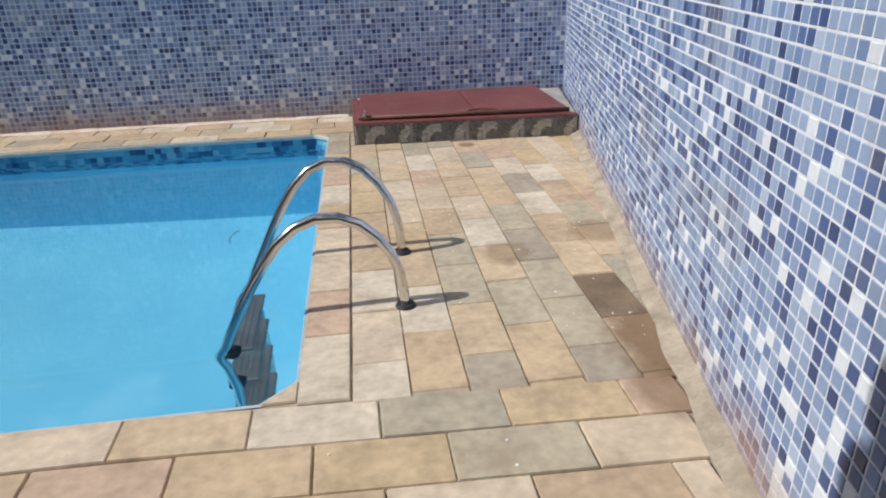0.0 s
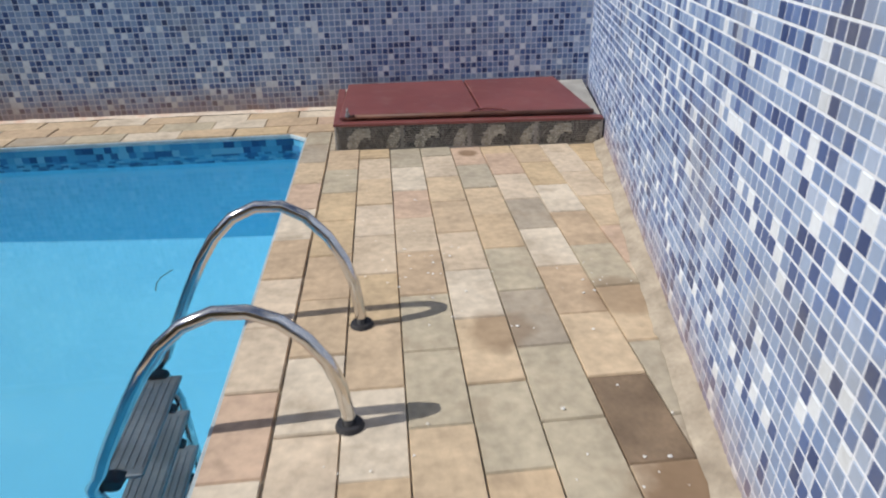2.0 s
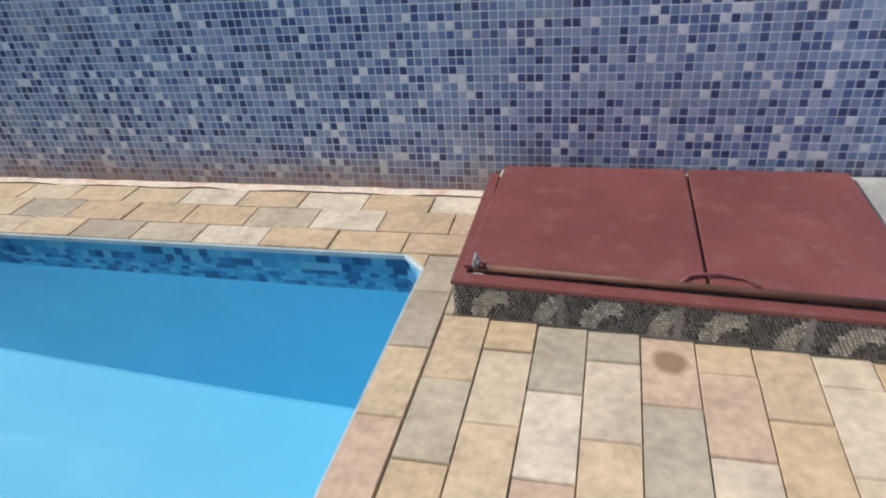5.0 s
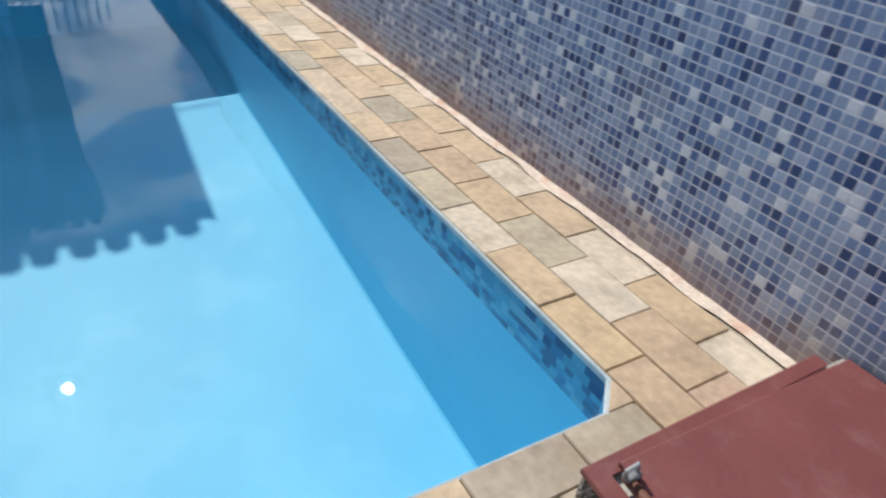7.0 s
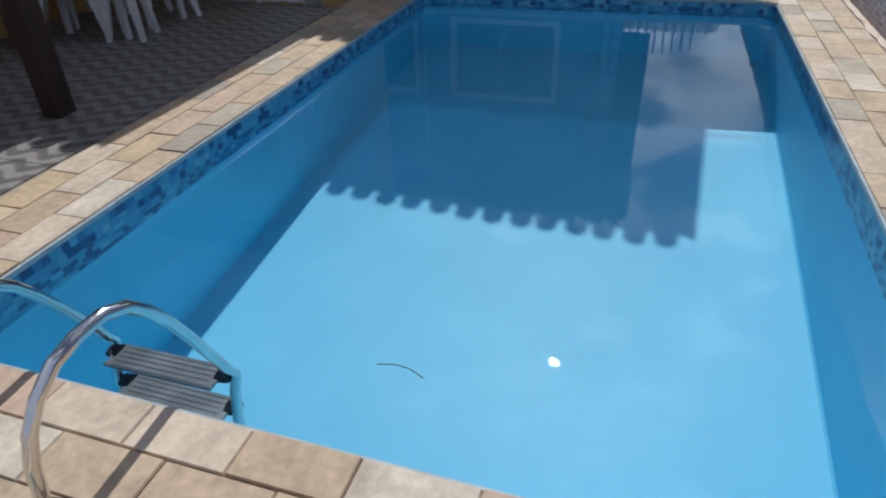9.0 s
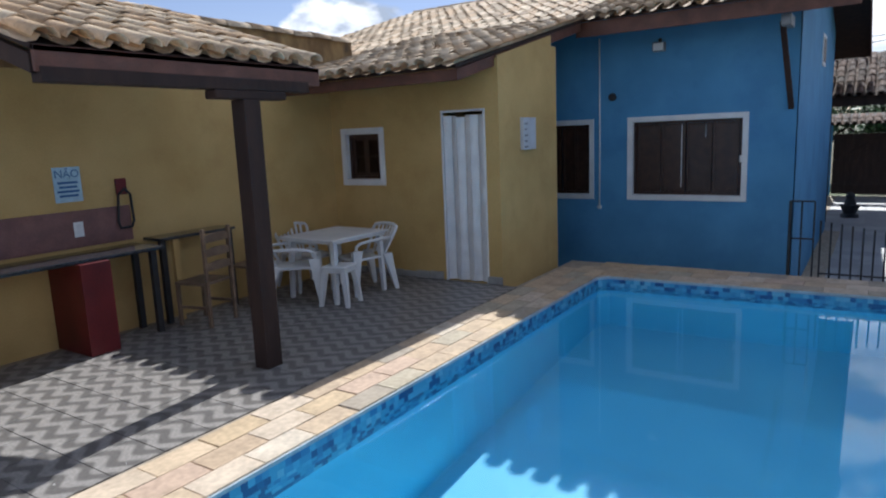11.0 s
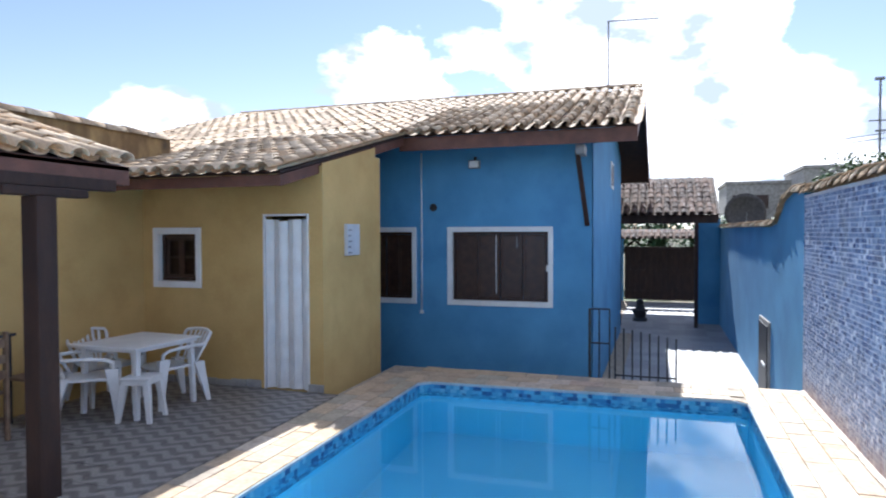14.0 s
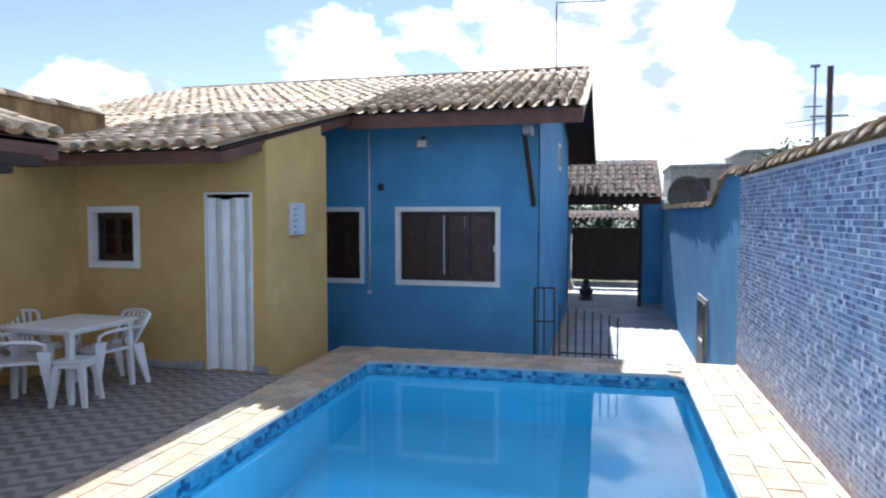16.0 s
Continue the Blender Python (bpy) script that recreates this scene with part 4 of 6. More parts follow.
pw = (BX1 - BX0) / 4
for k in range(4):
    verts = {0: [], 1: []}
    faces = {0: [], 1: []}
    rr = random.Random(20 + k)
    cell = 0.0150
    for j in range(10):
        for i in range(int((pw - 0.012) / cell)):
            u = 0.008 + (i + 0.5 * (j % 2) + 0.3) * cell + rr.uniform(-0.002, 0.002)
            v = 0.004 + (j + 0.5) * cell
            if u > pw - 0.010 or v > 0.150:
                continue
            c = 1 if in_crescent(u, v, k) else 0
            base = len(verts[c])
            r0 = cell * rr.uniform(0.42, 0.52)
            for q in range(6):
                a = 2 * math.pi * q / 6 + rr.uniform(-0.25, 0.25)
                verts[c].append((BX0 + k * pw + u + r0 * math.cos(a), box_front(BX0 + k * pw + u) - 0.0005, v + r0 * math.sin(a)))
            for q in range(6):
                a = 2 * math.pi * q / 6
                verts[c].append((BX0 + k * pw + u + r0 * 0.7 * math.cos(a), box_front(BX0 + k * pw + u) - 0.006, v + r0 * 0.7 * math.sin(a)))
            for q in range(6):
                faces[c].append((base + q, base + (q + 1) % 6, base + 6 + (q + 1) % 6, base + 6 + q))
            faces[c].append(tuple(base + 6 + q for q in range(6)))
    for c, mat_, nm in ((0, DARK_PEBBLE, "dark_pebble_field"), (1, PALE_PEBBLE, "pale_pebble_field")):
        me = bpy.data.meshes.new(nm)
        me.from_pydata([tuple(hi_ @ Vector(p)) for p in verts[c]], [], faces[c])
        me.materials.append(mat_)
        ob = new(nm, me)
        ob.parent = hatch_box
        tagged(ob, "small set pebbles", kind="stuff")
twig = empty("twig", -2.95, -2.95, WATER_Z, "thin dark twig floating on the pool water", "twig")
bm = bmesh.new()
tube(bm, [(0, -0.10, 0), (-0.015, -0.03, 0.002), (-0.01, 0.03, 0.001), (0.025, 0.10, 0)], 0.0022, 5)
part("stem", bm, DARK_WOOD, twig)

# ---- windows and doors ----
def ring_frame(bm, x0, x1, y0, y1, z0, z1, w, bev=0.003):
    """A rectangular frame in a wall that faces +x, standing from x0 to x1, with members w wide."""
    box(bm, x0, x1, y0, y0 + w, z0, z1, bev)
    box(bm, x0, x1, y1 - w, y1, z0, z1, bev)
    box(bm, x0, x1, y0 + w + 0.0005, y1 - w - 0.0005, z0, z0 + w, bev)
    box(bm, x0, x1, y0 + w + 0.0005, y1 - w - 0.0005, z1 - w, z1, bev)


def house_window(name, y0, y1, z0, z1, wall_x, label, leaves, bars, sill_w=0.075):
    w = empty(name, wall_x, (y0 + y1) / 2, z0, label, "window", kind="structure")
    wi = w.matrix_basis.inverted()

    def add(pname, bm, material, plabel="", parent=w):
        bm.transform(wi)
        return part(pname, bm, material, parent, plabel)

    bm = bmesh.new()
    ring_frame(bm, wall_x - 0.002, wall_x + 0.022, y0 - sill_w, y1 + sill_w, z0 - sill_w, z1 + sill_w, sill_w)
    add("surround", bm, WHITE, "white painted surround")
    bm = bmesh.new()
    ring_frame(bm, wall_x - 0.15, wall_x - 0.0025, y0 + 0.0005, y1 - 0.0005, z0 + 0.0005, z1 - 0.0005, 0.006, 0.0)
    add("lining", bm, WHITE, "white painted reveal")
    y0, y1, z0, z1 = y0 + 0.0075, y1 - 0.0075, z0 + 0.0075, z1 - 0.0075
    bm = bmesh.new()
    ring_frame(bm, wall_x - 0.12, wall_x - 0.05, y0 + 0.002, y1 - 0.002, z0 + 0.002, z1 - 0.002, 0.035)
    add("window_frame", bm, SHUTTER)
    step = (y1 - y0 - 0.08) / leaves
    for i in range(leaves):
        a, b = y0 + 0.04 + i * step, y0 + 0.04 + (i + 1) * step
        gap = 0.006
        bm = bmesh.new()
        off = 0.016 * (i % 2)
        ring_frame(bm, wall_x - 0.105 + off, wall_x - 0.075 + off, a + gap, b - gap, z0 + 0.04, z1 - 0.04, 0.04)
        for k in range(1, bars):
            zc = z0 + 0.04 + (z1 - z0 - 0.08) * k / bars
            box(bm, wall_x - 0.100 + off, wall_x - 0.080 + off, a + gap + 0.041, b - gap - 0.041, zc - 0.010, zc + 0.010, 0.002)
        if bars == 1:
            box(bm, wall_x - 0.098 + off, wall_x - 0.086 + off, a + gap + 0.037, b - gap - 0.037, z0 + 0.077, z1 - 0.077, 0.002)
            add("sash", bm, SHUTTER, "solid dark wooden sliding leaf")
            continue
        leaf = add("sash", bm, SHUTTER)
        bm = bmesh.new()
        box(bm, wall_x - 0.093 + off, wall_x - 0.089 + off, a + gap + 0.035, b - gap - 0.035, z0 + 0.075, z1 - 0.075)
        g = add("pane", bm, GLASS, "dark glass", leaf)
        g.visible_shadow = False
        bm = bmesh.new()
        box(bm, wall_x - 0.155, wall_x - 0.135, a + 0.003, b - 0.003, z0 + 0.02, z1 - 0.02, 0.003)
        for k in range(9):
            zc = z0 + 0.06 + (z1 - z0 - 0.12) * k / 8
            box(bm, wall_x - 0.1345, wall_x - 0.126, a + 0.03, b - 0.03, zc - 0.03, zc + 0.02, 0.002)
        add("shutter", bm, SHUTTER, "dark slatted inner shutter")
    return w, wi


win, wi = house_window("window_1", -5.197, -3.618, 0.742, 1.865, HOUSE_X, "wide dark wooden sliding window in a white surround", 4, 1)
bm = bmesh.new()
box(bm, HOUSE_X - 0.070, HOUSE_X - 0.045, -3.665, -3.600, 1.23, 1.33, 0.004)
bm.transform(wi)
part("latch", bm, WHITE, win, "small white latch")
# daylight through the gaps between the leaves, put in as white and grey strips
for y, z0, z1, w in ((-4.47, 0.86, 1.80, 0.006), (-4.13, 1.60, 1.79, 0.009)):
    bm = bmesh.new()
    box(bm, HOUSE_X - 0.074, HOUSE_X - 0.056, y - w, y + w, z0, z1, 0.002)
    bm.transform(wi)
    part("weather_strip", bm, GREY if w > 0.008 else WHITE, win, "pale strip standing for daylight seen between the leaves")
house_window("window_2", -6.90, -5.89, 0.742, 1.865, HOUSE_X, "dark wooden window in a white surround beside the wing", 4, 1)
house_window("window_3", -7.959, -7.390, 1.251, 1.848, SHED_X, "small dark wooden casement in a deep white surround", 2, 2, 0.075)

door = empty("door_1", SHED_X, -6.135, 0, "closed white folding plastic door in a white frame", "door", kind="structure")
di = door.matrix_basis.inverted()
bm = bmesh.new()
box(bm, SHED_X - 0.02, SHED_X + 0.018, -6.427, -6.401, 0.0, 2.074, 0.003)
box(bm, SHED_X - 0.02, SHED_X + 0.018, -5.843, -5.819, 0.0, 2.074, 0.003)
box(bm, SHED_X - 0.02, SHED_X + 0.018, -6.400, -5.844, 2.050, 2.074, 0.003)
bm.transform(di)
part("door_frame", bm, WHITE, door)
folds = 6
fw = 0.55 / folds
for i in range(folds):
    a = -6.397 + i * fw
    x0, x1 = (-0.045, 0.0) if i % 2 else (0.0, -0.045)
    bm = bmesh.new()
    vs = []
    for z in (0.015, 2.01):
        for q in range(5):
            f = q / 4
            sag = 0.008 * math.sin(math.pi * f)
            vs.append(bm.verts.new((SHED_X + x0 + (x1 - x0) * f + sag, a + 0.003 + (fw - 0.006) * f, z - (0.02 if i == 2 and z > 1 else 0))))
    for q in range(4):
        bm.faces.new((vs[q], vs[q + 1], vs[q + 6], vs[q + 5]))
    r = bmesh.ops.extrude_face_region(bm, geom=list(bm.faces))
    bmesh.ops.translate(bm, vec=(-0.008, 0, 0), verts=[v for v in r["geom"] if isinstance(v, bmesh.types.BMVert)])
    bmesh.ops.recalc_face_normals(bm, faces=bm.faces)
    bm.transform(di)
    part("door_panel", bm, PLASTIC, door)
bm = bmesh.new()
box(bm, SHED_X - 0.004, SHED_X + 0.022, -5.862, -5.845, 1.0, 1.16, 0.004)
bm.transform(di)
part("door_handle", bm, WHITE, door)

# notice box on the end wall of the wing
box_m = Matrix.Translation((-8.565, -5.648, 1.765))
meter = tagged(new("meter_box"), "pale grey metal wall box with faded print", "box")
meter.matrix_basis = box_m
bm = bmesh.new()
box(bm, -0.172, 0.172, -0.002, 0.05, -0.195, 0.195, 0.008)
part("housing", bm, BOX_GREY, meter)
for i in range(5):
    bm = bmesh.new()
    box(bm, 0.06 + 0.02 * (i % 2), 0.155, 0.0505, 0.053, 0.11 - i * 0.07, 0.13 - i * 0.07)
    part("print_bar", bm, GREY, meter, "faded grey line of print")

# ---- fittings on the blue wall ----
flood = empty("flood_light", HOUSE_X, -4.79, 2.975, "small grey flood light on the blue wall", "lamp")
bm = bmesh.new()
box(bm, 0.02, 0.12, -0.09, 0.09, -0.10, 0.03, 0.012)
part("housing", bm, GREY, flood)
bm = bmesh.new()
box(bm, 0.121, 0.127, -0.075, 0.075, -0.088, 0.015, 0.003)
part("lens", bm, WHITE, flood, "pale glass front")
bm = bmesh.new()
box(bm, 0.0, 0.05, -0.02, 0.02, 0.031, 0.09, 0.004)
part("bracket", bm, IRON, flood)
vent = empty("wall_vent", HOUSE_X, -5.515, 2.264, "round dark vent opening in the blue wall", "vent")
bm = bmesh.new()
bmesh.ops.create_cone(bm, cap_ends=True, segments=20, radius1=0.065, radius2=0.055, depth=0.04, matrix=Matrix.Translation((0.018, 0, 0)) @ Matrix.Rotation(radians(90), 4, "Y"))
part("cap", bm, BLACK, vent)
pipe = empty("wall_conduit", HOUSE_X, -5.72, 0.56, "thin white conduit down the blue wall", "pipe")
bm = bmesh.new()
tube(bm, [(0.015, 0, 0.0), (0.015, 0.005, 1.0), (0.015, 0, 2.60)], 0.012, 8)
part("tube", bm, WHITE, pipe, smooth=True)
bm = bmesh.new()
box(bm, 0.001, 0.035, -0.03, 0.03, -0.05, 0.0, 0.004)
part("outlet", bm, WHITE, pipe)
strut = empty("roof_strut", HOUSE_X, -3.017, 1.95, "dark timber strut holding the eave", "strut")
bm = bmesh.new()
tm = Matrix.Rotation(radians(5), 4, "X") @ Matrix.Rotation(radians(25), 4, "Y")
box(bm, -0.0, 0.07, -0.035, 0.035, 0.02, 1.22, 0.005, m=tm)
part("brace", bm, DARK_WOOD, strut)
bm = bmesh.new()
box(bm, 0.30, 0.70, -0.10, 0.02, 1.02, 1.16, 0.01)
part("block", bm, GREY, strut, "pale end of the wall plate")
for y, z in ((HC + 0.001, 0.0),):
    slot = empty("slot_window", -15.6, HC, 3.05, "narrow white framed slot window in the gable wall", "window", kind="structure")
    bm = bmesh.new()
    box(bm, -0.35, 0.35, 0.0, 0.02, -0.28, 0.28, 0.004)
    part("surround", bm, WHITE, slot)
    bm = bmesh.new()
    box(bm, -0.28, 0.28, 0.0205, 0.026, -0.21, 0.21)
    part("shutter", bm, SHUTTER, slot)

# ---- porch furniture ----
def plastic_chair(m, label):
    ch = tagged(new("plastic_chair"), label, "chair", "white plastic chairs round the table")
    ch.matrix_basis = m
    # front is +y; seat
    bm = bmesh.new()
    n = 8
    grid = [[None] * (n + 1) for _ in range(n + 1)]
    for i in range(n + 1):
        for j in range(n + 1):
            u, v = i / n * 2 - 1, j / n * 2 - 1
            w = 0.205 + 0.03 * (j / n)
            grid[i][j] = bm.verts.new((u * w, v * 0.21, 0.425 - 0.022 * (1 - u * u) * (1 - 0.4 * v) - 0.02 * max(0, v - 0.6) ** 2 * 6))
    for i in range(n):
        for j in range(n):
            bm.faces.new((grid[i][j], grid[i + 1][j], grid[i + 1][j + 1], grid[i][j + 1]))
    r = bmesh.ops.extrude_face_region(bm, geom=list(bm.faces))
    bmesh.ops.translate(bm, vec=(0, 0, -0.028), verts=[v for v in r["geom"] if isinstance(v, bmesh.types.BMVert)])
    bmesh.ops.recalc_face_normals(bm, faces=bm.faces)
    part("seat", bm, PLASTIC, ch, smooth=True)
    # back: top rail and slats, leaning back
    def back(u, h):
        return Vector((u * (0.185 + 0.06 * h), -0.19 - 0.17 * h - 0.045 * (1 - u * u), 0.43 + 0.325 * h))
    bm = bmesh.new()
    pts = [back(-1, 0.0), back(-1.0, 0.5), back(-1.0, 0.84), back(-0.93, 0.95), back(-0.5, 1.0), back(0, 1.02), back(0.5, 1.0), back(0.93, 0.95), back(1.0, 0.84), back(1.0, 0.5), back(1, 0.0)]
    tube(bm, pts, 0.019, 8)
    part("back_frame", bm, PLASTIC, ch, smooth=True)
    for k in range(6):
        u = -0.70 + 1.40 * k / 5
        bm = bmesh.new()
        a, b = back(u * 0.8, 0.0), back(u, 0.99)
        d = Vector((0.015, 0, 0))
        t = Vector((0, 0.008, 0))
        vs = [bm.verts.new(p) for p in (a - d, a + d, b + d, b - d, a - d - t, a + d - t, b + d - t, b - d - t)]
        for f in ((0, 1, 2, 3), (7, 6, 5, 4), (0, 4, 5, 1), (1, 5, 6, 2), (2, 6, 7, 3), (3, 7, 4, 0)):
            bm.faces.new([vs[i] for i in f])
        bmesh.ops.recalc_face_normals(bm, faces=bm.faces)
        part("back_slat", bm, PLASTIC, ch)
    for sx in (-1, 1):
        bm = bmesh.new()
        pts = [(sx * 0.215, -0.275, 0.62), (sx * 0.255, -0.14, 0.628), (sx * 0.272, 0.04, 0.625), (sx * 0.27, 0.17, 0.612), (sx * 0.262, 0.232, 0.58), (sx * 0.26, 0.243, 0.50)]
        tube(bm, pts, 0.019, 8)
        part("armrest", bm, PLASTIC, ch, smooth=True)
        for sy, top, foot in ((1, (sx * 0.25, 0.225, 0.52), (sx * 0.27, 0.275, 0.0)), (-1, (sx * 0.20, -0.21, 0.44), (sx * 0.245, -0.31, 0.0))):
            bm = bmesh.new()
            a, b = Vector(top), Vector(foot)
            vs = []
            for p, w in ((a, 0.060), (a * 0.65 + b * 0.35, 0.044), (b, 0.022)):
                vs.append([bm.verts.new(p + Vector((dx * w * 0.6, dy * w, 0))) for dx, dy in ((-1, -1), (1, -1), (1, 1), (-1, 1))])
            for p, q in zip(vs, vs[1:]):
                for k in range(4):
                    bm.faces.new((p[k], p[(k + 1) % 4], q[(k + 1) % 4], q[k]))
            bm.faces.new(vs[0])
            bm.faces.new(vs[-1])
            bmesh.ops.recalc_face_normals(bm, faces=bm.faces)
            part("leg", bm, PLASTIC, ch)
    return ch


first = plastic_chair(pose(-6.24, -7.42, 0, 0, 0, 42), "white plastic armchair beside the square table")
copy_thing(first, pose(-6.98, -7.06, 0, 0, 0, -108))
copy_thing(first, pose(-6.83, -7.85, 0, 0, 0, -15))

table = empty("plastic_table", -6.70, -7.21, 0, "square white plastic table on the porch", "table", rz=-3)
bm = bmesh.new()
box(bm, -0.45, 0.45, -0.42, 0.42, 0.70, 0.725, 0.01)
part("tabletop", bm, PLASTIC, table)
bm = bmesh.new()
box(bm, -0.41, 0.41, -0.385, -0.365, 0.668, 0.6995)
box(bm, -0.41, 0.41, 0.365, 0.385, 0.668, 0.6995)
box(bm, -0.41, -0.39, -0.364, 0.364, 0.668, 0.6995)
box(bm, 0.39, 0.41, -0.364, 0.364, 0.668, 0.6995)
part("apron", bm, PLASTIC, table)
for sx in (-1, 1):
    for sy in (-1, 1):
        bm = bmesh.new()
        a = [bm.verts.new((sx * 0.37 + dx * 0.028, sy * 0.345 + dy * 0.028, 0.668)) for dx, dy in ((-1, -1), (1, -1), (1, 1), (-1, 1))]
        b = [bm.verts.new((sx * 0.39 + dx * 0.022, sy * 0.36 + dy * 0.022, 0.0)) for dx, dy in ((-1, -1), (1, -1), (1, 1), (-1, 1))]
        for k in range(4):
            bm.faces.new((a[k], a[(k + 1) % 4], b[(k + 1) % 4], b[k]))
        bm.faces.new(a)
        bm.faces.new(b)
        bmesh.ops.recalc_face_normals(bm, faces=bm.faces)
        part("leg", bm, PLASTIC, table)

stool = empty("plastic_stool", -6.35, -6.86, 0, "small white plastic stool beside the table", "stool", rz=15)
bm = bmesh.new()
box(bm, -0.15, 0.15, -0.15, 0.15, 0.41, 0.44, 0.012)
box(bm, -0.135, 0.135, -0.135, 0.135, 0.36, 0.4095, 0.01)
part("seat", bm, PLASTIC, stool)
for sx in (-1, 1):
    for sy in (-1, 1):
        bm = bmesh.new()
        a = [bm.verts.new((sx * 0.115 + dx * 0.03, sy * 0.115 + dy * 0.03, 0.37)) for dx, dy in ((-1, -1), (1, -1), (1, 1), (-1, 1))]
        b = [bm.verts.new((sx * 0.16 + dx * 0.02, sy * 0.16 + dy * 0.02, 0.0)) for dx, dy in ((-1, -1), (1, -1), (1, 1), (-1, 1))]
        for k in range(4):
            bm.faces.new((a[k], a[(k + 1) % 4], b[(k + 1) % 4], b[k]))
        bm.faces.new(a)
        bm.faces.new(b)
        bmesh.ops.recalc_face_normals(bm, faces=bm.faces)
        part("leg", bm, PLASTIC, stool)

wc = empty("wooden_chair", -5.20, -7.66, 0, "worn wooden ladder-back chair with its back to the pool", "chair", rz=193)
bm = bmesh.new()
box(bm, -0.20, 0.20, -0.19, 0.19, 0.42, 0.45, 0.006)
part("seat", bm, CHAIR_WOOD, wc)
for sx in (-1, 1):
    bm = bmesh.new()
    box(bm, sx * 0.19 - 0.018, sx * 0.19 + 0.018, -0.225, -0.191, 0.0, 0.98, 0.005)
    part("back_post", bm, CHAIR_WOOD, wc)
    bm = bmesh.new()
    box(bm, sx * 0.18 - 0.018, sx * 0.18 + 0.018, 0.15, 0.186, 0.0, 0.4195, 0.005)
    part("leg", bm, CHAIR_WOOD, wc)
    bm = bmesh.new()
    box(bm, sx * 0.185 - 0.01, sx * 0.185 + 0.01, -0.19, 0.149, 0.18, 0.21, 0.004)
    part("stretcher", bm, CHAIR_WOOD, wc)
for z in (0.60, 0.74, 0.88):
    bm = bmesh.new()
    vs = []
    for k in range(9):
        u = k / 8 * 2 - 1
        y = -0.208 - 0.02 * (1 - u * u)
        rise = 0.02 * (1 - u * u)
        vs.append([bm.verts.new((u * 0.172, y + dy, z + dz + (rise if dz > 0 else 0))) for dy, dz in ((-0.007, -0.035), (0.007, -0.035), (0.007, 0.035), (-0.007, 0.035))])
    for p, q in zip(vs, vs[1:]):
        for k in range(4):
            bm.faces.new((p[k], p[(k + 1) % 4], q[(k + 1) % 4], q[k]))
    bm.faces.new(vs[0])
    bm.faces.new(vs[-1])
    bmesh.ops.recalc_face_normals(bm, faces=bm.faces)
    part("back_slat", bm, CHAIR_WOOD, wc)

ws = empty("wooden_stool", -5.95, -7.85, 0, "low wooden stool against the yellow wall", "stool")
bm = bmesh.new()
box(bm, -0.16, 0.16, -0.16, 0.16, 0.43, 0.46, 0.006)
part("seat", bm, CHAIR_WOOD, ws)
for sx in (-1, 1):
    for sy in (-1, 1):
        bm = bmesh.new()
        box(bm, sx * 0.13 - 0.018, sx * 0.13 + 0.018, sy * 0.13 - 0.018, sy * 0.13 + 0.018, 0, 0.4295, 0.004)
        part("leg", bm, CHAIR_WOOD, ws)

# ---- barbecue counters ----
ctr = empty("counter", -4.1, -7.9, 0, "dark granite counter on a red painted pier", "counter")
bm = bmesh.new()
box(bm, -0.72, 1.3, -0.295, 0.22, 0.82, 0.855, 0.006)
part("worktop", bm, GRANITE, ctr)
bm = bmesh.new()
box(bm, -0.15, 0.12, -0.295, 0.27, 0.0, 0.8195, 0.004)
part("pier", bm, RED_PAINT, ctr)
bm = bmesh.new()
box(bm, 1.05, 1.28, -0.295, 0.2, 0.0, 0.8195, 0.004)
part("pier", bm, RED_PAINT, ctr)
bm = bmesh.new()
box(bm, -0.69, -0.63, 0.08, 0.13, 0.0, 0.8195, 0.003)
part("leg", bm, IRON, ctr)
bm = bmesh.new()
box(bm, -0.69, -0.63, -0.22, -0.17, 0.0, 0.8195, 0.003)
part("leg", bm, IRON, ctr)
ctr2 = empty("counter", -5.35, -8.0, 0, "narrow dark granite shelf counter against the wall", "counter")
bm = bmesh.new()
box(bm, -0.50, 0.42, -0.195, 0.10, 0.86, 0.89, 0.005)
part("worktop", bm, GRANITE, ctr2)
for x, mat_ in ((0.36, IRON), (0.22, YELLOW), (-0.46, IRON)):
    bm = bmesh.new()
    box(bm, x - 0.03, x + 0.03, 0.0, 0.05, 0.0, 0.8595, 0.003)
    part("leg", bm, mat_, ctr2)
bm = bmesh.new()
box(bm, -4.83, -2.6, PORCH_S - 0.001, PORCH_S + 0.012, 0.89, 1.235, 0.003)
tagged(part("trim_splashback", bm, PLUM), "brown tiled splashback above the counter", "splashback", kind="structure")
sw = empty("light_switch", -4.30, PORCH_S + 0.0125, 1.06, "white double switch plate on the splashback", "switch")
bm = bmesh.new()
box(bm, -0.045, 0.045, 0, 0.008, -0.07, 0.07, 0.003)
part("plate", bm, WHITE, sw)
for z in (-0.03, 0.03):
    bm = bmesh.new()
    box(bm, -0.02, 0.02, 0.0085, 0.013, z - 0.02, z + 0.02, 0.002)
    part("rocker", bm, PLASTIC, sw)
sign = empty("notice_board", -4.26, PORCH_S + 0.001, 1.48, "pale blue printed notice on the yellow wall", "sign")
bm = bmesh.new()
box(bm, -0.125, 0.125, 0, 0.006, -0.16, 0.16, 0.002)
board = part("board", bm, SIGN_BLUE, sign)
cu = bpy.data.curves.new("notice_word", "FONT")
cu.body, cu.size, cu.align_x = "NÃO", 0.10, "CENTER"
tmp = new("notice_word", cu)
bpy.context.view_layer.update()
me = bpy.data.meshes.new_from_object(tmp)
me.transform(Matrix.Translation((0, 0.0075, 0.065)) @ Matrix.Rotation(radians(180), 4, "Z") @ Matrix.Rotation(radians(90), 4, "X"))
bpy.data.objects.remove(tmp)
me.materials.clear()
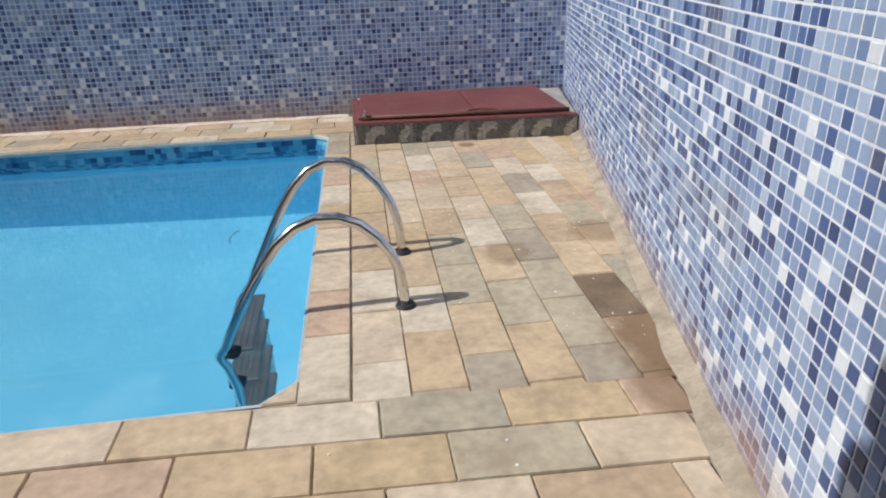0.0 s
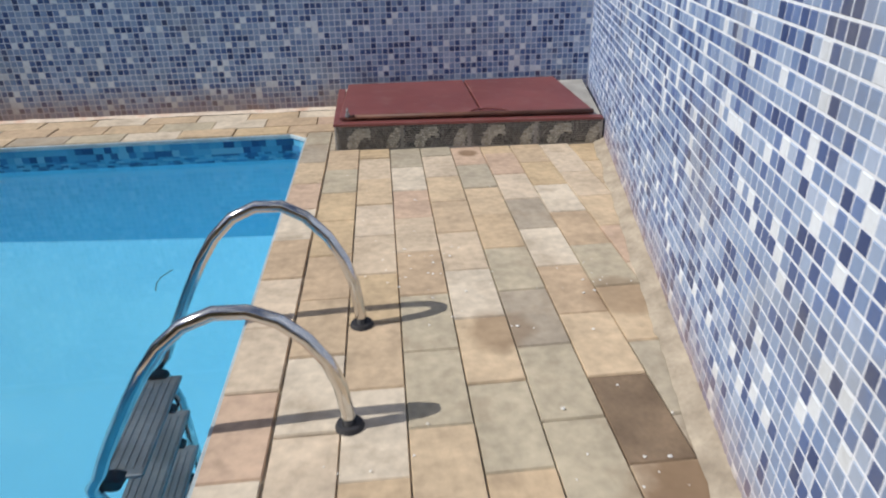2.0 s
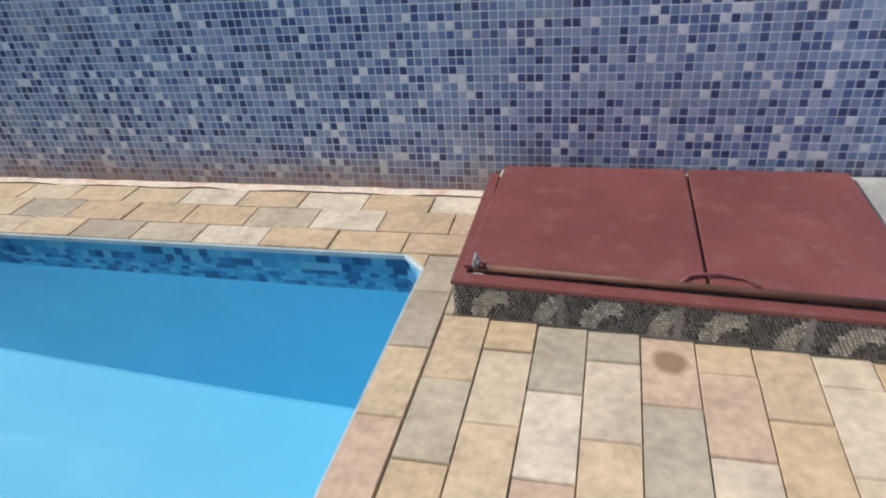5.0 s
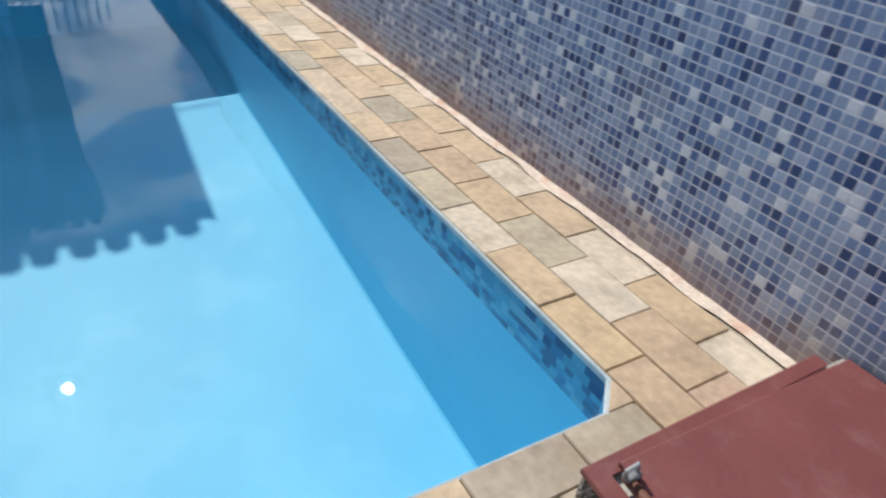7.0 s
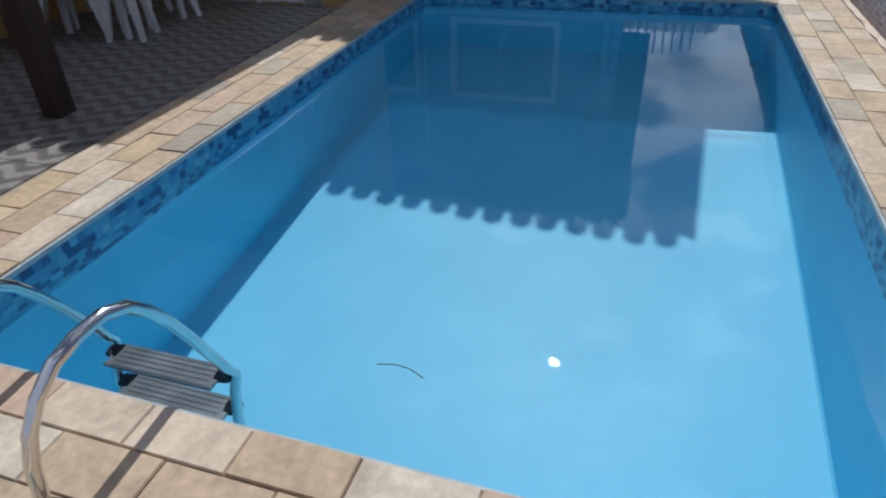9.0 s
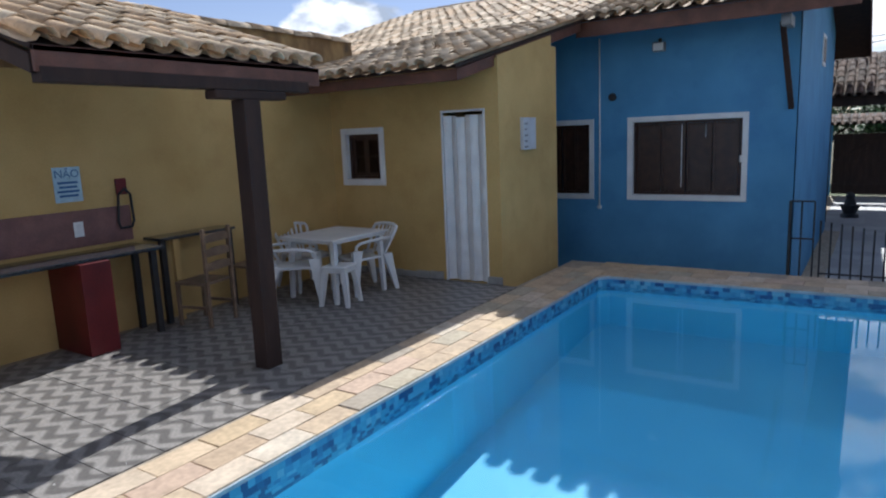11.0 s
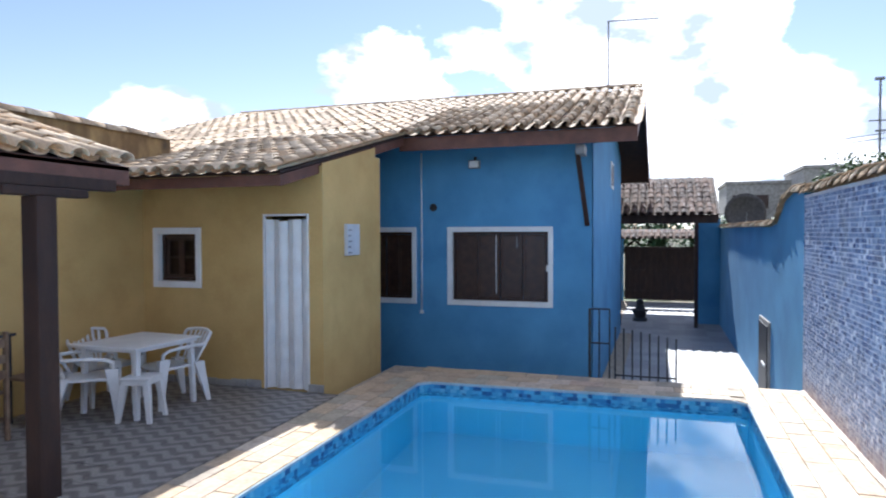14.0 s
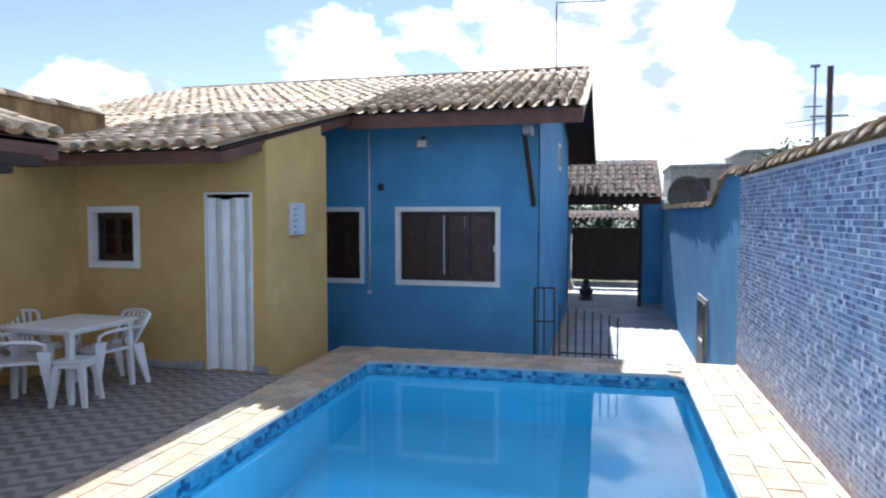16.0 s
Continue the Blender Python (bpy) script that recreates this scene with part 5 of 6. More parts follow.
me.materials.append(SIGN_INK)
word = new("word", me)
word.parent = sign
for i, (w, z) in enumerate(((0.09, 0.02), (0.08, -0.02), (0.10, -0.06), (0.085, -0.10))):
    bm = bmesh.new()
    box(bm, -w, w, 0.0065, 0.0075, z - 0.012, z + 0.008)
    part("print_bar", bm, SIGN_INK, sign, "line of blue print")
hook = empty("hanging_grill_tool", -4.76, PORCH_S + 0.001, 1.44, "red wall bracket with a dark wire grill hanging", "grill")
bm = bmesh.new()
box(bm, -0.055, 0.055, 0, 0.02, -0.10, 0.06, 0.005)
part("bracket", bm, RED_PAINT, hook)
bm = bmesh.new()
tube(bm, [(-0.075, 0.03, -0.10), (-0.085, 0.03, -0.36), (-0.06, 0.03, -0.42), (0.06, 0.03, -0.42), (0.075, 0.03, -0.36), (0.05, 0.03, -0.10), (-0.02, 0.03, -0.04), (-0.075, 0.03, -0.10)], 0.013, 8)
part("wire_loop", bm, IRON, hook, smooth=True)

# ---- fence at the end of the terrace ----
fence = empty("railing", -9.74, -2.3, 0, "thin black iron railing at the end of the terrace", "railing")
tops = [(-2.82, 0.86), (-2.70, 0.86), (-2.57, 0.86)] + [(-2.50 + 0.105 * i, 0.64 - 0.018 * i) for i in range(8)]
for y, z in tops:
    bm = bmesh.new()
    tube(bm, [(0, y + 2.3, LOW), (0, y + 2.3, z)], 0.010 if y > -2.8 else 0.018, 6)
    part("bar", bm, IRON, fence)
for y0, y1, z in ((-2.82, -2.57, 0.86), (-2.82, -2.57, 0.42), (-2.50, -1.76, 0.02)):
    bm = bmesh.new()
    tube(bm, [(0, y0 + 2.3, z), (0, y1 + 2.3, z)], 0.011, 6)
    part("rail", bm, IRON, fence)

# small dark hatch door low in the passage wall
hd = empty("meter_hatch", -12.55, YN, 0, "dark metal hatch door low in the blue wall", "hatch")
bm = bmesh.new()
box(bm, -0.52, 0.50, -0.03, 0.0, LOW, 0.47, 0.004)
part("frame", bm, CONCRETE, hd)
bm = bmesh.new()
box(bm, -0.44, 0.42, -0.045, -0.031, LOW + 0.02, 0.40, 0.004)
part("leaf", bm, IRON, hd)
bm = bmesh.new()
box(bm, -0.05, 0.30, -0.06, -0.0455, -0.25, -0.20, 0.004)
part("bolt", bm, WHITE, hd)

# ---- cap tiles on the boundary walls ----
capx = tile_mesh("cap_tile", 0.30, 0.115, 0.13, ROOF_PIECE)
rc = random.Random(9)
for i in range(36):
    x = -9.75 + i * 0.265
    mesh_piece("cap_tile", capx, wall_north, Matrix.Translation((x, YN + 0.06, WALL_TOP + 0.005)) @ Matrix.Rotation(radians(rc.uniform(-3, 3)), 4, "Z") @ Matrix.Rotation(radians(rc.uniform(-5, -2)), 4, "Y"))
px = -9.78
while px > -21.0:
    z = np.interp(-px, [-p[0] for p in prof], [p[1] for p in prof])
    z2 = np.interp(-(px - 0.27), [-p[0] for p in prof], [p[1] for p in prof])
    tilt = math.atan2(z - z2, 0.27)
    mesh_piece("cap_tile", capx, wall_passage, Matrix.Translation((px - 0.27, YN + 0.06, z2 + 0.01)) @ Matrix.Rotation(radians(rc.uniform(-3, 3)), 4, "Z") @ Matrix.Rotation(-tilt, 4, "Y"))
    px -= 0.265

# ---- garage and street gate at the far end of the passage ----
garage = empty("garage_roof", -20.0, -1.7, LOW, "small clay tile roof over the car port", "roof", kind="structure")
gi = garage.matrix_basis.inverted()
GS = 0.52
bm = bmesh.new()
slope_slab(bm, -20.0, 2.33, -22.2, 2.33 + GS * 2.2, -6.2, -0.46)
# unseen back slope, lengthened so that its shadow covers the passage floor
slope_slab(bm, -22.202, 2.33 + GS * 2.2, -26.3, 2.42, -6.2, -0.46)
bm.transform(gi)
part("deck", bm, DARK_WOOD, garage)
bm = bmesh.new()
box(bm, -20.25, -20.1, -6.2, -0.48, 2.08, 2.30, 0.006)
bm.transform(gi)
part("beam", bm, DARK_WOOD, garage)
for y in (-1.03, -3.05):
    bm = bmesh.new()
    box(bm, -20.26, -20.10, y - 0.05, y + 0.05, LOW, 2.079, 0.006)
    bm.transform(gi)
    part("post", bm, DARK_WOOD, garage)
roof_plane(garage, (-19.95, -6.1, 2.32), (1, 0, -GS), (0, 1, 0), 2.25 * math.hypot(1, GS), 5.54, lambda c, k: False, 12, skin=OLD_ROOF)

gate = empty("street_gate", -27.0, -1.8, LOW, "dark slatted timber street gate", "gate")
for i in range(15):
    bm = bmesh.new()
    box(bm, 0.0, 0.03, -1.45 + i * 0.19, -1.2603 + i * 0.19, 0.06, 2.06, 0.006)
    part("board", bm, DARK_WOOD, gate)
for z in (0.3, 1.1, 1.90):
    bm = bmesh.new()
    box(bm, 0.031, 0.07, -1.45, 1.40, z, z + 0.10, 0.006)
    part("rail", bm, DARK_WOOD, gate)
for s in (-1, 1):
    bm = bmesh.new()
    box(bm, 0.071, 0.10, -0.68, 0.68, -0.05, 0.05, 0.005, m=Matrix.Translation((0, s * 0.7, 1.62)) @ Matrix.Rotation(-0.55 * s, 4, "X"))
    part("brace", bm, DARK_WOOD, gate)
gate_roof = empty("gate_roof", -27.0, -1.8, 2.0, "narrow clay tile roof above the street gate", "roof", kind="structure")
bm = bmesh.new()
slope_slab(bm, -26.5, 1.63, -27.3, 1.95, -6.0, 1.0)
bm.transform(gate_roof.matrix_basis.inverted())
part("deck", bm, DARK_WOOD, gate_roof)
bm = bmesh.new()
box(bm, -26.9, -26.75, -0.20, -0.05, LOW, 1.66)
bm.transform(gate_roof.matrix_basis.inverted())
part("post", bm, DARK_WOOD, gate_roof)
roof_plane(gate_roof, (-26.45, -5.9, 1.62), (1, 0, -0.4), (0, 1, 0), 0.9, 6.8, lambda c, k: False, 13, skin=OLD_ROOF)
bm = bmesh.new()
box(bm, -27.15, -27.0, -9.0, -3.3, LOW, 1.7)
tagged(part("wall_street_south", bm, BLUE), "blue street wall beside the gate", "wall", kind="structure")
bm = bmesh.new()
box(bm, -27.15, -27.0, -0.3, 3.0, LOW, 1.7)
tagged(part("wall_street_north", bm, BLUE), "blue street wall beyond the gate", "wall", kind="structure")
pot = empty("garden_ornament", -21.2, -2.52, LOW, "small dark stone ornament standing beside the house wall", "ornament")
bm = bmesh.new()
for z, r0, r1, h in ((0.0, 0.22, 0.20, 0.10), (0.10, 0.14, 0.24, 0.24), (0.34, 0.16, 0.10, 0.16)):
    bmesh.ops.create_cone(bm, cap_ends=True, segments=14, radius1=r0, radius2=r1, depth=h, matrix=Matrix.Translation((0, 0, z + h / 2)))
bmesh.ops.create_icosphere(bm, subdivisions=2, radius=0.11, matrix=Matrix.Translation((0.02, 0, 0.56)))
part("body", bm, BLACK, pot)

# ---- antenna, poles, wires ----
ant = empty("roof_antenna", RIDGE_X, -2.978, Z_RIDGE, "thin metal television antenna on the ridge", "antenna")
bm = bmesh.new()
tube(bm, [(0, 0, -0.05), (0, 0, 1.43)], 0.016, 6)
part("mast", bm, GREY, ant)
bm = bmesh.new()
tube(bm, [(0, -0.02, 1.42), (0, 0.97, 1.38)], 0.012, 6)
part("boom", bm, GREY, ant)
bm = bmesh.new()
tube(bm, [(0, -0.13, -0.05), (0, 0, 0.62)], 0.004, 5)
part("stay", bm, GREY, ant)

pole = empty("utility_pole", -40, 9.35, LOW, "dark concrete utility pole with cross arms", "pole")
bm = bmesh.new()
tube(bm, [(0, 0, 0), (0, 0, 5), (0, 0, 10.35)], 0.16, 8)
part("shaft", bm, SHUTTER, pole)
for z, w in ((10.0, 0.0), (7.7, 0.9), (6.4, 0.5)):
    if w:
        bm = bmesh.new()
        box(bm, -0.05, 0.05, -w, w, z, z + 0.10, 0.01)
        part("cross_arm", bm, GREY, pole)
pole2 = empty("lamp_pole", -40.4, 8.75, LOW, "slim grey pole beside the utility pole", "pole")
bm = bmesh.new()
tube(bm, [(0, 0, 0), (0, 0, 10.5)], 0.06, 6)
part("shaft", bm, GREY, pole2)
bm = bmesh.new()
box(bm, -0.1, 0.1, -0.25, 0.2, 10.4, 10.55, 0.02)
part("head", bm, GREY, pole2)
bm = bmesh.new()
box(bm, -0.05, 0.05, -0.5, 0.4, 8.3, 8.36, 0.01)
part("cross_arm", bm, GREY, pole2)
wires = empty("overhead_wires", -40, 9.35, 6.9, "slack overhead wires between the poles", "wire")
for dz, to in ((0.0, (-45, -22, 4.9)), (-0.25, (-45, -22, 4.6)), (0.1, (-52, 40, 8.2)), (-1.2, (-52, 40, 6.8))):
    bm = bmesh.new()
    a, b = Vector((0, 0, dz)), Vector(to) - Vector((-40, 9.35, 6.9))
    tube(bm, [a + (b - a) * f - Vector((0, 0, 1.4 * f * (1 - f))) for f in [k / 12 for k in range(13)]], 0.018, 4)
    part("wire", bm, IRON, wires)
dish = empty("satellite_dish", -24.1, 0.6, 2.45, "dark mesh satellite dish beyond the wall", "dish")
bm = bmesh.new()
prev = None
for k in range(6):
    r = 0.62 * k / 5
    ring = [bm.verts.new((0.35 * (r / 0.62) ** 2 * 0.5, r * math.cos(2 * math.pi * j / 20), r * math.sin(2 * math.pi * j / 20))) for j in range(20)] if k else [bm.verts.new((0, 0, 0))]
    if prev:
        for j in range(20):
            if len(prev) == 1:
                bm.faces.new((prev[0], ring[j], ring[(j + 1) % 20]))
            else:
                bm.faces.new((prev[j], ring[j], ring[(j + 1) % 20], prev[(j + 1) % 20]))
    prev = ring
r = bmesh.ops.extrude_face_region(bm, geom=list(bm.faces))
bmesh.ops.translate(bm, vec=(-0.015, 0, 0), verts=[v for v in r["geom"] if isinstance(v, bmesh.types.BMVert)])
part("reflector", bm, DISH_MESH, dish, smooth=True)
bm = bmesh.new()
tube(bm, [(-0.05, 0, 0), (-0.25, 0, -0.4), (-0.25, 0, -3.23)], 0.04, 8)
part("stand", bm, GREY, dish)
bm = bmesh.new()
tube(bm, [(0.15, 0, -0.55), (0.55, 0, 0.0)], 0.012, 6)
part("feed_arm", bm, GREY, dish)

# ---- houses beyond ----
def far_block(name, x, y0, y1, h, depth, label, windows):
    b = empty(name, x, (y0 + y1) / 2, LOW, label, "building")
    w = (y1 - y0) / 2
    bm = bmesh.new()
    box(bm, -depth, 0, -w, w, 0, h)
    part("wall", bm, CONCRETE, b)
    bm = bmesh.new()
    box(bm, -depth - 0.1, 0.1, -w - 0.1, w + 0.1, h + 0.001, h + 0.25, 0.02)
    part("parapet", bm, CONCRETE, b)
    for i in range(windows):
        yy = -w + (i + 0.5) * 2 * w / windows
        bm = bmesh.new()
        box(bm, 0.001, 0.06, yy - 0.45, yy + 0.45, h - 2.0, h - 0.9, 0.02)
        part("window", bm, SHUTTER, b)
    return b


far_block("concrete_building", -60, 3.2, 8.6, 6.5, 8, "bare grey concrete building beyond the plot", 3)
far_block("concrete_building", -55, 8.0, 12.6, 7.2, 8, "grey concrete building with a higher parapet", 2)
far_block("concrete_building", -44, -17, -5, 4.5, 10, "low grey house across the street", 4)


def tree(x, y, base, height, spread, label, seed, palm=False):
    rr = random.Random(seed)
    t = empty("tree", x, y, base, label, "tree")
    bm = bmesh.new()
    pts = [(0, 0, 0)]
    for k in range(1, 6):
        pts.append((rr.uniform(-0.1, 0.1) * k * 0.4, rr.uniform(-0.1, 0.1) * k * 0.4, height * 0.7 * k / 5))
    tube(bm, pts, 0.14, 7)
    for k in range(6):
        a = rr.uniform(0, 6.28)
        z = height * rr.uniform(0.4, 0.65)
        tube(bm, [(0, 0, z), (math.cos(a) * spread * 0.4, math.sin(a) * spread * 0.4, z + height * 0.15), (math.cos(a) * spread * 0.75, math.sin(a) * spread * 0.75, z + height * 0.25)], 0.05, 5)
    part("trunk", bm, DARK_WOOD, t)
    verts, faces = [], []
    clumps = [Vector((rr.gauss(0, spread * 0.45), rr.gauss(0, spread * 0.45), height * rr.uniform(0.5, 1.0))) for _ in range(26)]
    for c in clumps:
        for _ in range(70):
            p = c + Vector((rr.gauss(0, 0.32), rr.gauss(0, 0.32), rr.gauss(0, 0.24))) * spread * 0.6
            d = Vector((rr.uniform(-1, 1), rr.uniform(-1, 1), rr.uniform(-0.8, 0.5))).normalized()
            s = d.cross(Vector((0.2, 0.3, 1))).normalized() * 0.07
            b = len(verts)
            l = 0.26
            verts.extend([tuple(p), tuple(p + d * l * 0.5 + s), tuple(p + d * l), tuple(p + d * l * 0.5 - s)])
            faces.append((b, b + 1, b + 2, b + 3))
    me = bpy.data.meshes.new("crown")
    me.from_pydata(verts, [], faces)
    me.materials.append(LEAF)
    cr = new("crown", me)
    cr.parent = t
    return t


tree(-36, 6.6, LOW, 6.0, 1.3, "leafy green tree beyond the boundary wall", 3)
tree(-31, 13.5, LOW, 8.0, 1.8, "taller green tree beyond the boundary wall", 4)
for i in range(5):
    tree(-32 - i % 2, -5.5 + i * 1.7, LOW, 3.2, 1.2, "green bushy tree behind the street gate", 30 + i)

# ---- paving stones, tiles: the small pieces of floors and walls ----
rs = random.Random(77)


def stone(pts, parent, material=STONE, top=0.0, base=-0.032):
    """One flagstone with a chamfered, slightly uneven top."""
    c = Vector((sum(p[0] for p in pts) / len(pts), sum(p[1] for p in pts) / len(pts)))
    k = len(pts)
    z = top + rs.uniform(-0.003, 0.002)
    tx, ty = rs.uniform(-0.006, 0.006), rs.uniform(-0.006, 0.006)
    verts, faces = [], []
    for inset, zz in ((0.0, base), (0.0, -0.007), (0.0035, 0.0)):
        for p in pts:
            v = Vector(p)
            d = (c - v).normalized()
            q = v + d * inset * 1.4
            verts.append((q.x, q.y, zz if zz == base else z + zz + (q.x - c.x) * tx + (q.y - c.y) * ty))
    for r in range(2):
        for i in range(k):
            faces.append((r * k + i, r * k + (i + 1) % k, (r + 1) * k + (i + 1) % k, (r + 1) * k + i))
    faces.append(tuple(2 * k + i for i in range(k)))
    me = bpy.data.meshes.new("flagstone")
    me.from_pydata(verts, [], faces)
    me.materials.append(material)
    return mesh_piece("flagstone", me, parent)


G = 0.0022


def j():
    return rs.uniform(-0.006, 0.006)


def col_x(k, y):
    return -2.240 + 0.199 * k + 0.016 * (y + 2.3)


PITCH = 0.388
# coping stones along the east edge
def row_y(y, x):
    """Rows of the south edge swing out of square towards the east wall."""
    return y - 0.047 * max(0.0, x + 3.0)


ys = [-1.06, -1.362] + [-1.738 - 0.379 * i for i in range(8)] + [POOL_S - 0.022]
for a, b in zip(ys, ys[1:]):
    if a - b > 0.05:
        stone([(pool_east_x(b) + G, b + G), (col_x(0, b) - 0.008, b + G), (col_x(0, a) - 0.008, a - G), (pool_east_x(a) + G, a - G)], terrace)
# columns of the east terrace, in running bond
for k in range(0, 10):
    y = (-1.903 if k % 2 == 0 else -1.707) - 0.008 * k + PITCH
    top, end = box_front(col_x(k, -1.6) + 0.1) - 0.008, row_y(POOL_S - 0.016, col_x(k, POOL_S) + 0.1)
    while y > end:
        a, b = min(y, top), max(y - PITCH + j() * 0.5, end)
        if a - b > 0.03:
            xs = [col_x(k, b) + G, col_x(k + 1, b) - G, col_x(k + 1, a) - G, col_x(k, a) + G]
            lim_b, lim_a = east_wall_x(b) - 0.035, east_wall_x(a) - 0.035
            if xs[0] < lim_b - 0.03 or xs[3] < lim_a - 0.03:
                pts = [(xs[0], b + G), (min(xs[1], lim_b), b + G), (min(xs[2], lim_a), a - G), (xs[3], a - G)]
                if pts[1][0] - pts[0][0] < 0.01:
                    pts = [((pts[0][0] + 0.001), b + G + 0.4 * (a - b)), pts[2], pts[3]]
                dark = k == 5 and abs((a + b) / 2 + 4.27) < 0.12
                if pts[0][0] < pts[1][0]:
                    stone(pts, terrace, STONE_DARK if dark else STONE)
        y -= PITCH
# short stones beside the box, north of the east coping
for a, b in ((-1.055, -1.28), (-1.288, -1.512)):
    stone([(col_x(0, b) - 0.001, b), (BX0 - 0.008, b), (BX0 - 0.008, a), (col_x(0, a) - 0.001, a)], terrace)
# rows along the north edge
for r, (y0, y1, ph) in enumerate(((POOL_N + 0.004, -0.855, -2.94), (-0.852, -0.632, -2.74), (-0.629, -0.43, -2.90))):
    x = ph + 0.776
    east = BX0 - 0.004
    while x > -9.64:
        a, b = max(x - 0.388 + j() * 0.6, -9.62), min(x, east)
        if b - a > 0.04:
            stone([(a + G, y0), (b - G, y0), (b - G, y1 - G + j() * 0.6), (a + G, y1 - G + j() * 0.6)], terrace)
        x -= 0.388
# rows along the south edge and across the east end
for r, (y0, y1, ph) in enumerate(((-4.990, POOL_S - 0.006, -2.193), (-5.200, -4.995, -1.993), (-5.415, -5.205, -2.195))):
    x = ph + 1.216
    while x > -9.0 - 0.6 * (r == 0):
        b = x
        a = x - 0.406 + j() * 0.6
        lim = east_wall_x(row_y(y0, -1.3)) - 0.04
        west = -8.75 if r == 0 else -9.62
        b2, a2 = min(b, lim), max(a, west)
        if b2 - a2 > 0.04:
            stone([(a2 + G, row_y(y0, a2) + G), (b2 - G, row_y(y0, b2) + G), (b2 - G, row_y(y1, b2)), (a2 + G, row_y(y1, a2))], terrace)
        x -= 0.406
# rows across the west end
for r, (x0, x1, ph) in enumerate(((-9.11, None, -1.2), (-9.36, -9.115, -1.0), (-9.62, -9.365, -1.2))):
    y = ph
    while y > -5.0:
        a, b = max(y - 0.40 + j(), -5.0 if r else POOL_S), min(y, -1.06)
        if b - a > 0.04:
            if x1 is None:
                stone([(x0 + G, a + G), (pool_west_x(a) - G, a + G), (pool_west_x(b) - G, b - G), (x0 + G, b - G)], terrace)
            else:
                stone([(x0 + G, a + G), (x1, a + G), (x1, b - G), (x0 + G, b - G)], terrace)
        y -= 0.40
stone([(-9.11 + G, -5.0), (-8.76, -5.0), (-8.76, POOL_S - 0.014), (-9.11 + G, POOL_S - 0.014)], terrace)
# cut stones in the four corners of the rim
for i in range(4):
    arc = [OUTLINE[i * 6 + s] for s in range(6)]
    tri = [RIM[i]] + list(reversed(arc)) if i in (0, 1, 2, 3) else arc
    area = sum(tri[q][0] * tri[(q + 1) % len(tri)][1] - tri[(q + 1) % len(tri)][0] * tri[q][1] for q in range(len(tri)))
    if area < 0:
        tri = list(reversed(tri))
    stone(tri, terrace)
# uneven mortar along the foot of the walls
bm = bmesh.new()
prev = None
for i in range(120):
    x = -9.6 + i * 0.0625
    if x > BX0 - 0.01:
        break
    w = 0.045 + 0.03 * noise.noise((x * 3.1, 0, 0)) + 0.012 * noise.noise((x * 14, 3, 0))
    cur = [bm.verts.new((x, YN - 0.001, 0.012 + 0.01 * noise.noise((x * 6, 1, 0)))), bm.verts.new((x, YN - max(0.02, w), -0.004))]
    if prev:
        bm.faces.new((prev[0], prev[1], cur[1], cur[0]))
    prev = cur
tagged(part("trim_north", bm, PALE_MORTAR), "rough pale mortar along the wall foot", "mortar", kind="structure")
bm = bmesh.new()
prev = None
for i in range(90):
    y = -1.56 - i * 0.05
    w = 0.072 + 0.018 * noise.noise((y * 4.1, 5, 0)) + 0.01 * noise.noise((y * 17, 3, 0))
    cur = [bm.verts.new((east_wall_x(y) + 0.001, y, 0.035 + 0.012 * noise.noise((y * 6, 1, 2)))), bm.verts.new((east_wall_x(y) - w, y, 0.003))]
    if prev:
        bm.faces.new((prev[0], prev[1], cur[1], cur[0]))
    prev = cur
bmesh.ops.recalc_face_normals(bm, faces=bm.faces)
tagged(part("trim_east", bm, MORTAR), "rough grey mortar along the wall foot", "mortar", kind="structure")

# white flecks and crumbs of mortar on the stones
fr_ = random.Random(31)
verts, faces = [], []
for cx, cy, spread, count in ((-1.72, -3.22, 0.12, 26), (-1.35, -3.55, 0.25, 16), (-1.05, -3.50, 0.10, 10), (-1.55, -4.5, 0.35, 14), (-1.75, -2.6, 0.4, 12), (-1.15, -4.5, 0.08, 5), (-2.2, -5.1, 0.5, 12)):
    for _ in range(count):
        x, y, q = cx + fr_.gauss(0, spread), cy + fr_.gauss(0, spread), fr_.uniform(0.0025, 0.008)
        if x > east_wall_x(y) - 0.1 or x < -2.2 and y > POOL_S - 0.05:
            continue
        b = len(verts)
        for k in range(5):
            a = k * 1.2566 + fr_.uniform(-0.4, 0.4)
            verts.append((x + q * math.cos(a), y + q * 0.8 * math.sin(a), 0.0035))
        verts.append((x, y, 0.0055))
        faces.extend((b + k, b + (k + 1) % 5, b + 5) for k in range(5))
me = bpy.data.meshes.new("mortar_flecks")
me.from_pydata(verts, [], faces)
me.materials.append(WHITE)
tagged(new("mortar_flecks", me), "white specks of mortar scattered on the paving", "specks", kind="stuff")

# porch tiles
pt = bpy.data.meshes.new("floor_tile")
tb = bmesh.new()
prism(tb, [(0, 0), (0.326, 0), (0.326, 0.326), (0, 0.326)], -0.010, 0.0, 0.0015)
tb.to_mesh(pt)
tb.free()
pt.materials.append(WAVE_TILE)
for a in range(20):
    for b in range(9):
        x, y = SHED_X + 0.004 + a * 0.33, POOL_S - 0.66 - (b + 1) * 0.33
        if y < PORCH_S or x + 0.33 > east_wall_x(y) - 0.01:
            continue
        mesh_piece("floor_tile", pt, porch_floor, Matrix.Translation((x, y, -0.002 + rs.uniform(-0.001, 0.001))))
